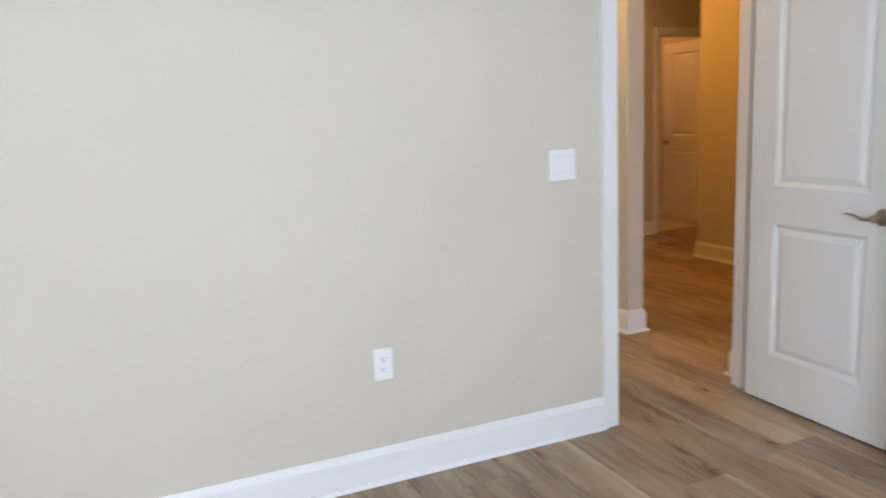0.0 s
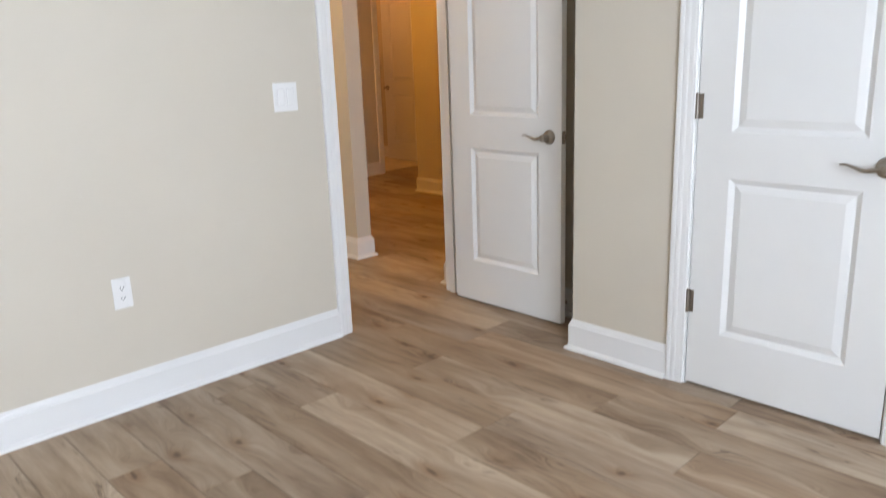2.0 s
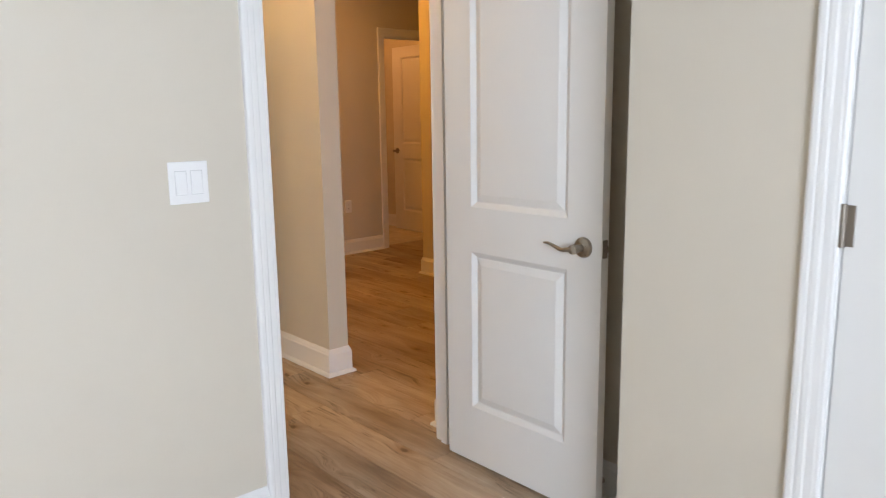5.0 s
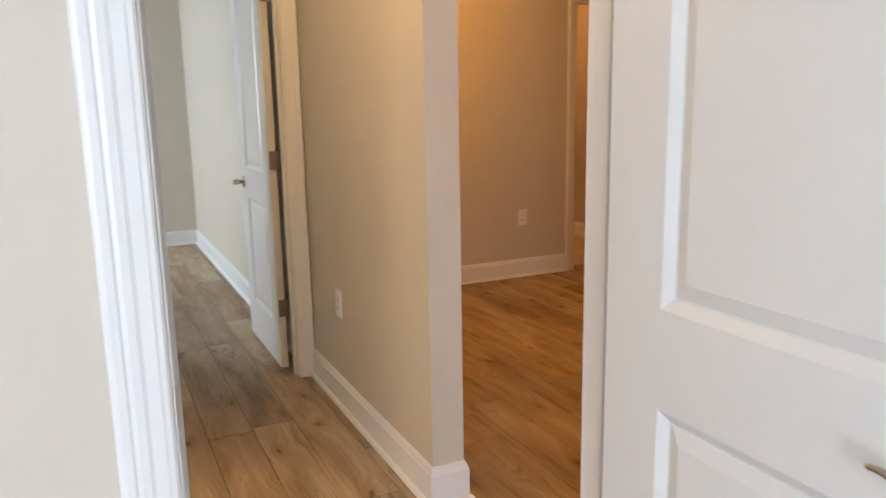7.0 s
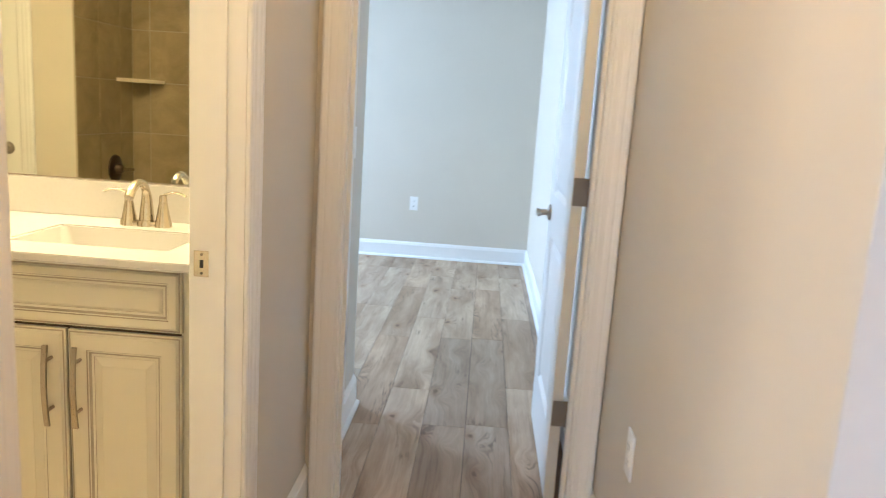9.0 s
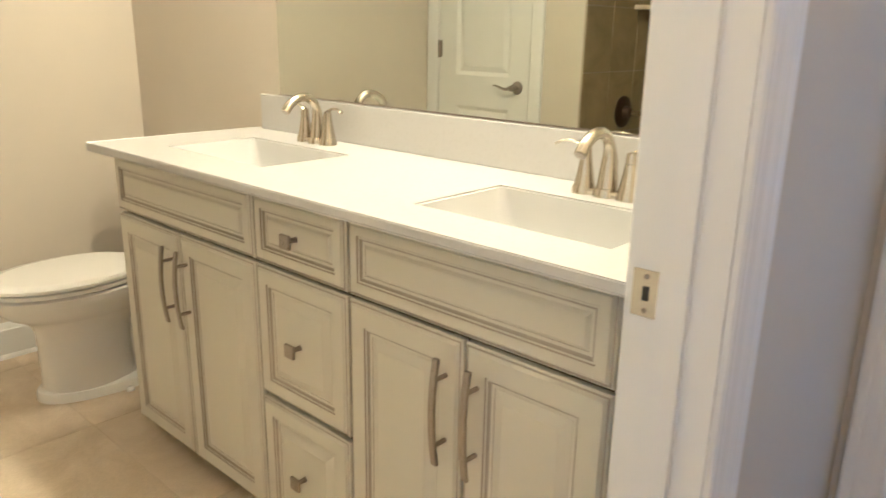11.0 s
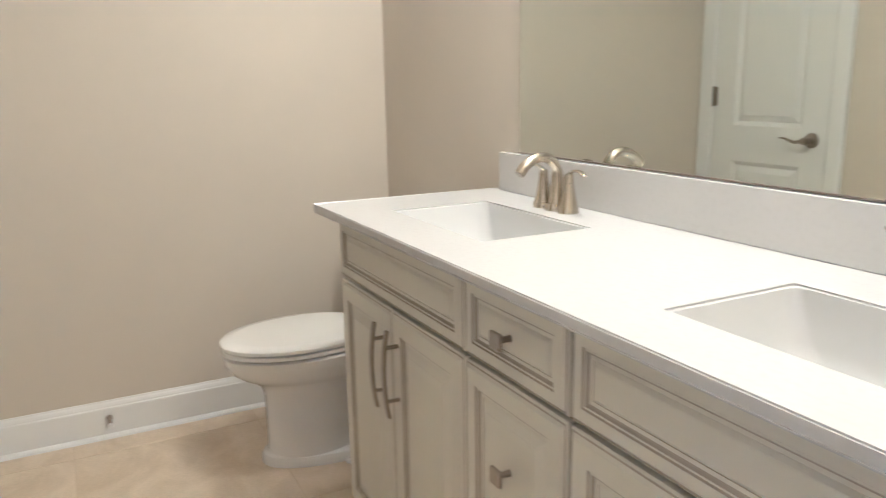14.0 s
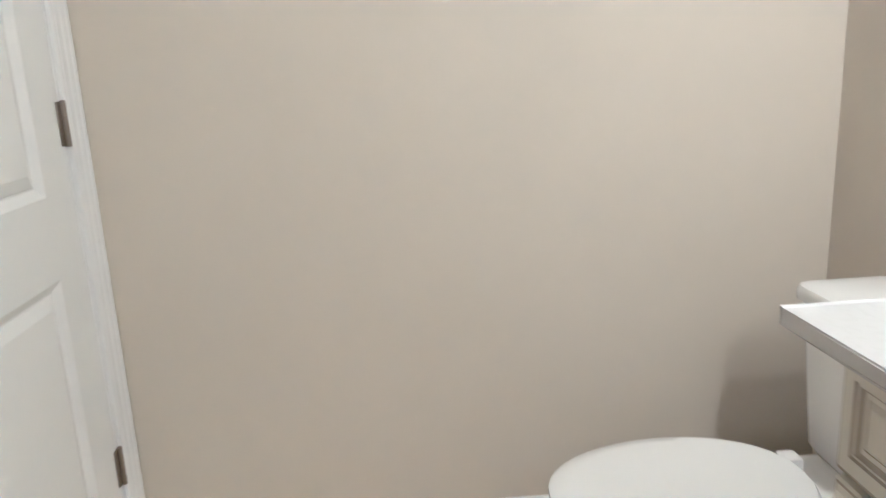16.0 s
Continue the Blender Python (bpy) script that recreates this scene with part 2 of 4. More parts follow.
QUARTZ = quartz()
GLASS = glass()
SILVER = silvering()
VINYL = paint("white_vinyl", (0.8, 0.8, 0.8), 0.4, grain=80, strength=0.02)


# ---- mesh helpers ----
def link_mesh(name, bm, mats, smooth=False):
    bmesh.ops.recalc_face_normals(bm, faces=bm.faces)
    me = bpy.data.meshes.new(name)
    bm.to_mesh(me)
    bm.free()
    for m in mats if isinstance(mats, (list, tuple)) else [mats]:
        me.materials.append(m)
    if smooth:
        me.set_sharp_from_angle(angle=radians(38))
        for p in me.polygons:
            p.use_smooth = True
    return new(name, me)


def part(name, bm, mat, parent, label="", smooth=False):
    ob = link_mesh(name, bm, mat, smooth)
    ob.parent = parent
    return tagged(ob, label)


def empty(name, m, label, category, group="", kind=""):
    ob = new(name)
    ob.empty_display_size = 0.05
    ob.matrix_world = m
    return tagged(ob, label, category, group, kind)


def structure(name, bm, mat, label, category, smooth=False):
    return tagged(link_mesh(name, bm, mat, smooth), label, category, "", "structure")


def box(bm, x0, y0, z0, x1, y1, z1, bevel=0.0, seg=1):
    made = bmesh.ops.create_cube(bm, size=1.0, matrix=Matrix.Translation(((x0 + x1) / 2, (y0 + y1) / 2, (z0 + z1) / 2)) @ Matrix.Diagonal((abs(x1 - x0), abs(y1 - y0), abs(z1 - z0), 1)))
    if bevel:
        edges = {e for v in made["verts"] for e in v.link_edges}
        bmesh.ops.bevel(bm, geom=list(edges), offset=bevel, segments=seg, affect="EDGES", profile=0.6)
    return bm


def boxes(*list_of):
    bm = bmesh.new()
    for b in list_of:
        box(bm, *b)
    return bm


def one_box(x0, y0, z0, x1, y1, z1, bevel=0.0, seg=1):
    return box(bmesh.new(), x0, y0, z0, x1, y1, z1, bevel, seg)


def lathe(bm, profile, m=Matrix(), n=24):
    """Turns (radius, height) pairs about z."""
    rings = []
    for r, h in profile:
        rings.append([bm.verts.new(m @ Vector((max(r, 1e-4) * math.cos(2 * math.pi * k / n), max(r, 1e-4) * math.sin(2 * math.pi * k / n), h))) for k in range(n)])
    for a, b in zip(rings, rings[1:]):
        for k in range(n):
            bm.faces.new((a[k], a[(k + 1) % n], b[(k + 1) % n], b[k]))
    bm.faces.new(rings[0][::-1])
    bm.faces.new(rings[-1])
    return bm


def tube(bm, points, radii, n=12, flat=1.0, up=(0, 0, 1)):
    """A tapered sweep along points; flat squashes the section along up."""
    pts = [Vector(p) for p in points]
    rings = []
    for i, p in enumerate(pts):
        d = (pts[min(i + 1, len(pts) - 1)] - pts[max(i - 1, 0)]).normalized()
        u = Vector(up) - d * d.dot(Vector(up))
        u = u.normalized() if u.length > 1e-3 else d.orthogonal().normalized()
        s = d.cross(u)
        r = radii[i] if isinstance(radii, (list, tuple)) else radii
        rings.append([bm.verts.new(p + r * (math.cos(2 * math.pi * k / n) * s + flat * math.sin(2 * math.pi * k / n) * u)) for k in range(n)])
    for a, b in zip(rings, rings[1:]):
        for k in range(n):
            bm.faces.new((a[k], a[(k + 1) % n], b[(k + 1) % n], b[k]))
    bm.faces.new(rings[0][::-1])
    bm.faces.new(rings[-1])
    return bm


def spline(points, n=6):
    """A smooth line through points."""
    p = [Vector(q) for q in points]
    p = [2 * p[0] - p[1]] + p + [2 * p[-1] - p[-2]]
    out = []
    for i in range(1, len(p) - 2):
        for k in range(n):
            t = k / n
            out.append(0.5 * (2 * p[i] + (p[i + 1] - p[i - 1]) * t + (2 * p[i - 1] - 5 * p[i] + 4 * p[i + 1] - p[i + 2]) * t * t + (3 * p[i] - p[i - 1] - 3 * p[i + 1] + p[i + 2]) * t ** 3))
    out.append(p[-2])
    return out


def loft(bm, rings, cap=True):
    vs = [[bm.verts.new(p) for p in r] for r in rings]
    n = len(vs[0])
    for a, b in zip(vs, vs[1:]):
        for k in range(n):
            bm.faces.new((a[k], a[(k + 1) % n], b[(k + 1) % n], b[k]))
    if cap:
        bm.faces.new(vs[0][::-1])
        bm.faces.new(vs[-1])
    return bm


def nested(bm, m, rect, seq, fill=True):
    """Rings of quads inside a rectangle (u0, v0, u1, v1) on the plane of m: (inset, depth, material)."""
    u0, v0, u1, v1 = rect
    last = None
    for inset, depth, mat in seq:
        r = [bm.verts.new(m @ Vector((u, v, depth))) for u, v in ((u0 + inset, v0 + inset), (u1 - inset, v0 + inset), (u1 - inset, v1 - inset), (u0 + inset, v1 - inset))]
        if last:
            for k in range(4):
                bm.faces.new((last[k], last[(k + 1) % 4], r[(k + 1) % 4], r[k])).material_index = mat
        last = r
    if fill:
        bm.faces.new(last)
    return last


MOULD = [(0, 0, 0), (0.003, -0.0015, 0), (0.018, -0.0115, 0), (0.022, -0.0120, 0), (0.024, -0.0105, 0), (0.044, -0.004, 0), (0.048, -0.0030, 0)]


def door_slab(w, h, t, rects):
    """A moulded two-panel slab, panels pressed into both faces. Local: hinge edge at x = 0, face at y = 0 and y = t."""
    bm = bmesh.new()
    front = Matrix(((1, 0, 0, 0), (0, 0, -1, 0), (0, 1, 0, 0), (0, 0, 0, 1)))
    back = Matrix(((1, 0, 0, 0), (0, 0, 1, t), (0, 1, 0, 0), (0, 0, 0, 1)))
    us = [0, rects[0][0], rects[0][2], w]
    vs = sorted({0, h, *(r[1] for r in rects), *(r[3] for r in rects)})
    for m in (front, back):
        for a, b in zip(us, us[1:]):
            for c, d in zip(vs, vs[1:]):
                if any(abs(a - r[0]) < 1e-6 and abs(c - r[1]) < 1e-6 for r in rects):
                    nested(bm, m, (a, c, b, d), MOULD)
                else:
                    bm.faces.new([bm.verts.new(m @ Vector((u, v, 0))) for u, v in ((a, c), (b, c), (b, d), (a, d))])
    for quad in (((0, 0, 0), (0, t, 0), (0, t, h), (0, 0, h)), ((w, 0, 0), (w, t, 0), (w, t, h), (w, 0, h)), ((0, 0, 0), (w, 0, 0), (w, t, 0), (0, t, 0)), ((0, 0, h), (w, 0, h), (w, t, h), (0, t, h))):
        bm.faces.new([bm.verts.new(Vector(q)) for q in quad])
    bmesh.ops.remove_doubles(bm, verts=bm.verts, dist=1e-5)
    return bm


def lever_handle(parent, x, z, y, out, way):
    """Rose and wave lever on a slab's face at (x, y, z); out: +-1 along y, way: +-1 along x."""
    bm = bmesh.new()
    m = Matrix.Translation((x, y, z)) @ pose(0, 0, 0, -90 * out, 0, 0)
    lathe(bm, [(0.0005, 0.0), (0.033, 0.0), (0.033, 0.004), (0.030, 0.009), (0.022, 0.012), (0.013, 0.016), (0.012, 0.046), (0.016, 0.050), (0.015, 0.058), (0.0005, 0.061)], m, 28)
    rose = part("door_handle", bm, HANDLE, parent, "satin nickel lever handle", True)
    bm = bmesh.new()
    p = spline([(x, y + out * 0.050, z), (x + way * 0.022, y + out * 0.051, z - 0.003), (x + way * 0.048, y + out * 0.050, z - 0.007), (x + way * 0.078, y + out * 0.048, z + 0.001), (x + way * 0.104, y + out * 0.047, z + 0.008), (x + way * 0.122, y + out * 0.047, z + 0.007)], 5)
    tube(bm, p, [0.0105 - 0.0068 * i / (len(p) - 1) for i in range(len(p))], 12, 0.85)
    part("lever", bm, HANDLE, rose, "", True)
    return rose


def hinge_at(parent, m, leaf, reach=0.030):
    """A knuckle along z at m, and a leaf in the x-z plane of its own pose."""
    bm = bmesh.new()
    lathe(bm, [(0.0005, -0.047), (0.0062, -0.046), (0.0062, -0.016), (0.0056, -0.0155), (0.0056, -0.0145), (0.0062, -0.014), (0.0062, 0.014), (0.0056, 0.0145), (0.0056, 0.0155), (0.0062, 0.016), (0.0062, 0.046), (0.0005, 0.047)], m, 14)
    s = bmesh.new()
    box(s, 0.0, -0.0018, -0.044, reach, 0.0008, 0.044, 0.0006)
    me = bpy.data.meshes.new("leaf")
    bmesh.ops.transform(s, matrix=leaf, verts=s.verts)
    s.to_mesh(me)
    s.free()
    bm.from_mesh(me)
    return part("hinge", bm, HINGE, parent, "satin nickel butt hinge", True)


PIVOT = 0.018
CASING = [(0.000, 0.0), (0.000, 0.008), (0.004, 0.011), (0.010, 0.011), (0.014, 0.0125), (0.030, 0.013), (0.036, 0.0155), (0.046, 0.0165), (0.052, 0.0155), (0.056, 0.0175), (0.066, 0.018), (0.071, 0.0165), (0.074, 0.013), (0.074, 0.0)]


def casing(parent, m, w, h, scale=1.0, left=True, right=True):
    """Moulded casing round an opening 0..w wide and h high, on the plane of m (x along, y out of the wall, z up)."""
    bm = bmesh.new()
    reveal = 0.005
    rows = []
    for d, n in CASING:
        d = d * scale + reveal
        rows.append([bm.verts.new(m @ Vector(p)) for p in ((-d, n, 0), (-d, n, h + d), (w + d, n, h + d), (w + d, n, 0))])
    for a, b in zip(rows, rows[1:]):
        for k in range(3):
            bm.faces.new((a[k], a[k + 1], b[k + 1], b[k]))
    for k in (0, 3):
        bm.faces.new([r[k] for r in rows])
    return part("casing", bm, TRIM, parent)


BASE = [(0.0, 0.0), (0.014, 0.0), (0.014, 0.108), (0.0135, 0.113), (0.0105, 0.117), (0.010, 0.121), (0.0075, 0.128), (0.004, 0.134), (0.0025, 0.139), (0.0, 0.139)]
SHOE = [(0.014, 0.0), (0.029, 0.0), (0.0285, 0.005), (0.026, 0.011), (0.021, 0.016), (0.014, 0.019)]


def sweep_flat(bm, path, profile):
    """Sweeps (out, up) profile along a floor path, room on the path's left side, mitred."""
    pts = [Vector((x, y, 0)) for x, y in path]
    rings = []
    for i, p in enumerate(pts):
        dirs = []
        if i > 0:
            dirs.append((p - pts[i - 1]).normalized())
        if i < len(pts) - 1:
            dirs.append((pts[i + 1] - p).normalized())
        ns = [Vector((-d.y, d.x, 0)) for d in dirs]
        n = sum(ns, Vector()) / len(ns)
        n = n / max(n.length_squared, 1e-6)
        rings.append([bm.verts.new(p + n * o + Vector((0, 0, u))) for o, u in profile])
    k = len(profile)
    for a, b in zip(rings, rings[1:]):
        for j in range(k):
            bm.faces.new((a[j], a[(j + 1) % k], b[(j + 1) % k], b[j]))
    bm.faces.new(rings[0])
    bm.faces.new(rings[-1])
    return bm


def baseboard(path, where):
    ob = structure("baseboard", sweep_flat(bmesh.new(), path, BASE), TRIM, "white painted moulded baseboard " + where, "baseboard")
    part("shoe_moulding", sweep_flat(bmesh.new(), path, SHOE), TRIM, ob)
    return ob


def door_set(name, label, m, w, h, thick, slab_w, open_deg, hinge_x, slab_side, handle_side, hinge_zs, slab_h=2.03, casings=(1, 1), strike_z=None, handle_z=0.894):
    """An opening's jamb, casings and slab. Local: opening 0..w along x, wall from y = 0 back to y = thick, z up.
    slab_side: 'front' (hung at y = 0) or 'back'. hinge_x: 0 or w."""
    e = empty(name, m, label, "door", "", "structure")
    bm = boxes((-0.02, -0.001, 0, 0, thick + 0.001, h), (w, -0.001, 0, w + 0.02, thick + 0.001, h), (-0.02, -0.001, h, w + 0.02, thick + 0.001, h + 0.02))
    part("jamb", bm, TRIM, e)
    s0, s1 = (0.040, 0.075) if slab_side == "front" else (thick - 0.075, thick - 0.040)
    bm = boxes((0, s0, 0, 0.011, s1, h - 0.011), (w - 0.011, s0, 0, w, s1, h - 0.011), (0, s0, h - 0.011, w, s1, h))
    part("door_stop_strip", bm, TRIM, e)
    if casings[0]:
        casing(e, Matrix(((1, 0, 0, 0), (0, -1, 0, 0), (0, 0, 1, 0), (0, 0, 0, 1))), w, h)
    if casings[1]:
        casing(e, Matrix(((1, 0, 0, 0), (0, 1, 0, thick), (0, 0, 1, 0), (0, 0, 0, 1))), w, h)
    # slab
    face = 0.0 if slab_side == "front" else thick
    out = -1 if slab_side == "front" else 1
    way = 1 if hinge_x == 0 else -1
    stile = (slab_w - 0.440) / 2 if slab_w > 0.65 else (slab_w - 0.365) / 2
    rects = [(stile, 0.220, slab_w - stile, 0.815), (stile, 0.978, slab_w - stile, slab_h - 0.115)]
    bm = door_slab(slab_w, slab_h, 0.035, rects)
    slab = part("door_slab", bm, DOOR, e, "white two-panel moulded door slab")
    # slab's local: hinge edge at x = 0, thickness into the wall from its face at y = 0
    flip = Matrix.Diagonal((way, 1 if out < 0 else -1, 1, 1))
    swing = pose(hinge_x, face + out * PIVOT, 0.013, 0, 0, open_deg * way * (-out) * -1)
    slab.matrix_basis = swing @ Matrix.Translation(((0.009 if slab_side == "back" else 0.003) * way, -out * PIVOT, 0)) @ flip
    for y, o in ((0.0, -1), (0.035, 1)):
        lever_handle(slab, slab_w - 0.068, handle_z, y, o, -1)
    bm = one_box(slab_w - 0.001, 0.005, handle_z - 0.0285, slab_w + 0.0012, 0.030, handle_z + 0.0285, 0.0006)
    box(bm, slab_w, 0.011, handle_z - 0.010, slab_w + 0.010, 0.024, handle_z + 0.010, 0.002)
    part("latch", bm, HINGE, slab, "satin nickel latch plate")
    for z in hinge_zs:
        deep = out * (PIVOT + 0.0015) if open_deg > 45 else out * 0.0016
        side = Matrix.Diagonal((way, 1, 1, 1))
        hinge_at(e, Matrix.Translation((hinge_x, face + out * (PIVOT if open_deg > 45 else 0.006), z)), Matrix.Translation((hinge_x, face + deep, z)) @ side, 0.052 if open_deg > 45 else 0.022)
    if strike_z:
        sx = w - 0.0015 if hinge_x == 0 else -0.0005
        y0 = face - out * 0.003
        y1 = face - out * 0.038
        bm = one_box(sx, min(y0, y1), strike_z - 0.029, sx + 0.002, max(y0, y1), strike_z + 0.029, 0.0006)
        plate = part("strike_plate", bm, NICKEL, e, "brushed nickel strike plate")
        ym = (y0 + y1) / 2
        hx = sx - 0.0006 if hinge_x == 0 else sx + 0.0006
        # Solid black plate painted as the dark of the latch hole
        part("strike_hole", one_box(hx, ym - 0.0042, strike_z - 0.009, hx + 0.002, ym + 0.0042, strike_z + 0.009, 0.0004), DARK, plate)
        for dz in (-0.021, 0.021):
            part("screw", lathe(bmesh.new(), [(0.0005, 0), (0.0034, 0), (0.0028, 0.0008), (0.0005, 0.001)], Matrix.Translation((hx + (0.0004 if hinge_x == 0 else 0.0016), ym, strike_z + dz)) @ pose(0, 0, 0, 0, -90 if hinge_x == 0 else 90, 0), 10), HINGE, plate, "", True)
    return e


# ---- structure ----
H = 2.74


def wall_x(name, y0, y1, x0, x1, openings=(), label="greige painted drywall wall"):
    bm, x = bmesh.new(), x0
    for a, b, z0, z1 in openings:
        box(bm, x, y0, -0.02, a, y1, H)
        box(bm, a, y0, z1, b, y1, H)
        if z0 > 0:
            box(bm, a, y0, -0.02, b, y1, z0)
        x = b
    box(bm, x, y0, -0.02, x1, y1, H)
    return structure(name, bm, WALL, label, "wall")


def wall_y(name, x0, x1, y0, y1, openings=(), label="greige painted drywall wall"):
    bm, y = bmesh.new(), y0
    for a, b, z0, z1 in openings:
        box(bm, x0, y, -0.02, x1, a, H)
        box(bm, x0, a, z1, x1, b, H)
        if z0 > 0:
            box(bm, x0, a, -0.02, x1, b, z0)
        y = b
    box(bm, x0, y, -0.02, x1, y1, H)
    return structure(name, bm, WALL, label, "wall")


DH = 2.05


def gap(a, w):
    return (a - 0.02, a + w + 0.02, 0, DH + 0.02)


wall_x("wall_room_north", 3.81, 3.925, -2.12, 3.635, [gap(2.655, 0.757)])
wall_x("wall_foyer_south", 3.925, 4.018, 3.508, 5.575)
wall_y("wall_closet", 3.178, 3.293, -0.6, 2.88, [gap(1.638, 0.700)])
wall_x("wall_closet_return", 2.765, 2.88, 3.293, 3.635)
wall_y("wall_alcove", 3.52, 3.635, 2.88, 3.81)
wall_x("wall_south", -0.72, -0.6, -2.12, 7.32, [(-0.3, 1.5, 0.8, 2.2)])
wall_y("wall_west", -2.12, -2.0, -0.6, 3.81)
# Unseen west and east shell, added to keep outside light from leaking in
wall_y("shell_west", -2.12, -2.0, 3.925, 6.985)
wall_y("wall_east", 7.2, 7.32, -0.6, 10.575)
wall_x("wall_bedroom_south", 6.985, 7.10, -2.12, 2.59)
wall_y("wall_bedroom_west", -0.62, -0.5, 7.10, 10.46, [(9.22, 10.02, 0.8, 2.2)])
wall_x("wall_bedroom_north", 10.46, 10.575, -0.62, 7.2)
wall_y("wall_bedroom_entry", 2.475, 2.59, 6.377, 6.985)
wall_x("wall_bedroom_door", 6.262, 6.377, 2.470, 3.508, [gap(2.677, 0.748)])
wall_y("wall_hall_east", 3.508, 3.622, 4.862, 10.46)
wall_y("wall_hall_west", 2.470, 2.583, 3.925, 6.262, [gap(4.815, 0.798)])
wall_y("wall_bath_west", -0.197, -0.082, 4.455, 6.255)
wall_x("wall_bath_north", 6.255, 6.37, -0.197, 2.470)
wall_x("wall_bath_south", 4.455, 4.57, -0.082, 0.91, [gap(0.0, 0.612)])
wall_y("wall_tub_end", 0.795, 0.91, 3.925, 4.455)
wall_y("wall_foyer_east", 5.46, 5.575, 4.018, 6.305)
structure("wall_corridor_header", one_box(5.46, 6.42, 2.39, 5.575, 7.60, H), WALL, "greige painted drywall header over the corridor", "wall")
wall_x("wall_corridor_south", 6.305, 6.42, 5.46, 7.2)
wall_x("wall_foyer_north", 7.60, 7.715, 3.622, 7.2, [gap(6.012, 0.80)])
wall_y("wall_laundry_east", 6.95, 7.06, 7.715, 9.5)
wall_x("wall_laundry_north", 9.4, 9.5, 5.0, 6.95)
wall_y("wall_laundry_west", 4.9, 5.0, 7.715, 9.5)
structure("ceiling", one_box(-2.2, -0.8, H, 7.4, 10.55, H + 0.12), CEIL, "flat white painted ceiling", "ceiling")

baseboard([(2.576, 3.81), (-2.0, 3.81), (-2.0, -0.6), (3.178, -0.6), (3.178, 1.559)], "along the bedroom walls")
baseboard([(3.178, 2.417), (3.178, 2.88), (3.52, 2.88), (3.52, 3.81), (3.493, 3.81)], "round the closet wall's corner")
baseboard([(2.583, 6.262), (2.583, 5.694)], "between two hall doors")
baseboard([(2.583, 4.734), (2.583, 3.925), (2.59, 3.925)], "in the hall")
baseboard([(3.493, 3.925), (3.508, 3.925), (3.508, 4.018), (5.46, 4.018), (5.46, 6.42), (7.2, 6.42)], "round the foyer's corners")
baseboard([(5.931, 7.60), (3.622, 7.60), (3.622, 4.862), (3.508, 4.862), (3.508, 6.262)], "round the hall partition's end")
baseboard([(7.2, 7.60), (6.893, 7.60)], "beside the laundry door")
baseboard([(-0.5, 7.10), (2.59, 7.10), (2.59, 6.377), (2.596, 6.377)], "round the second bedroom's entry corner")
baseboard([(3.508, 6.397), (3.508, 10.46), (-0.5, 10.46), (-0.5, 7.10)], "along the second bedroom's walls")
baseboard([(0.81, 6.255), (-0.082, 6.255), (-0.082, 4.57)], "behind the toilet")
baseboard([(0.693, 4.57), (0.91, 4.57)], "beside the linen closet")
baseboard([(6.95, 7.715), (6.95, 9.4), (5.0, 9.4), (5.0, 7.715), (5.93, 7.715)], "in the laundry")

door_set("door_1", "white two-panel bedroom door standing open at a right angle", pose(2.655, 3.81, 0), 0.757, DH, 0.115, 0.704, 90, 0.757, "front", 1, (0.30, 1.07, 1.84), strike_z=0.912)
door_set("door_2", "closed white two-panel closet door", pose(3.178, 2.338, 0, 0, 0, -90), 0.700, DH, 0.115, 0.694, 0, 0, "front", 1, (0.345, 1.08, 1.84))
door_set("door_3", "white two-panel door open into the second bedroom", pose(2.677, 6.262, 0), 0.748, DH, 0.115, 0.740, 90, 0.748, "back", 1, (0.325, 1.062, 1.84))
door_set("door_4", "white two-panel laundry door standing open", pose(6.012, 7.60, 0), 0.80, DH, 0.115, 0.775, 95, 0.80, "back", 1, (0.30, 1.06, 1.82))
door_set("door_5", "white bathroom door folded back from its frame", pose(2.470, 5.613, 0, 0, 0, -90), 0.798, DH, 0.113, 0.790, 90, 0.798, "front", 1, (0.30, 1.06, 1.82), strike_z=0.923)
door_set("door_6", "closed narrow white linen closet door", pose(0.612, 4.57, 0, 0, 0, 180), 0.612, DH, 0.115, 0.606, 0, 0.612, "front", 1, (0.352, 1.122, 1.84), casings=(1, 0), handle_z=0.930)


def window(name, m, w, z0, z1, thick, label):
    """A sash window in an opening; local x along, y outward."""
    e = empty(name, m, label, "window", "", "structure")
    part("window_frame", boxes((0, 0.02, z0, 0.05, thick, z1), (w - 0.05, 0.02, z0, w, thick, z1), (0.05, 0.02, z0, w - 0.05, thick, z0 + 0.05), (0.05, 0.02, z1 - 0.05, w - 0.05, thick, z1)), VINYL, e)
    mid = (z0 + z1) / 2
    part("meeting_rail", one_box(0.05, 0.05, mid - 0.022, w - 0.05, 0.09, mid + 0.022, 0.004), VINYL, e)
    for a, b in ((z0 + 0.05, mid - 0.022), (mid + 0.022, z1 - 0.05)):
        p = part("pane", one_box(0.05, 0.066, a, w - 0.05, 0.072, b), GLASS, e)
        p.visible_shadow = False
    part("window_sill", one_box(-0.04, -0.05, z0 - 0.025, w + 0.04, 0.02, z0, 0.005), TRIM, e)
    return e


window("window_1", pose(1.5, -0.6, 0, 0, 0, 180), 1.8, 0.8, 2.2, 0.12, "white vinyl sash window in the bedroom's outer wall")
window("window_2", pose(-0.5, 9.22, 0, 0, 0, 90), 0.8, 0.8, 2.2, 0.12, "white vinyl sash window in the second bedroom")


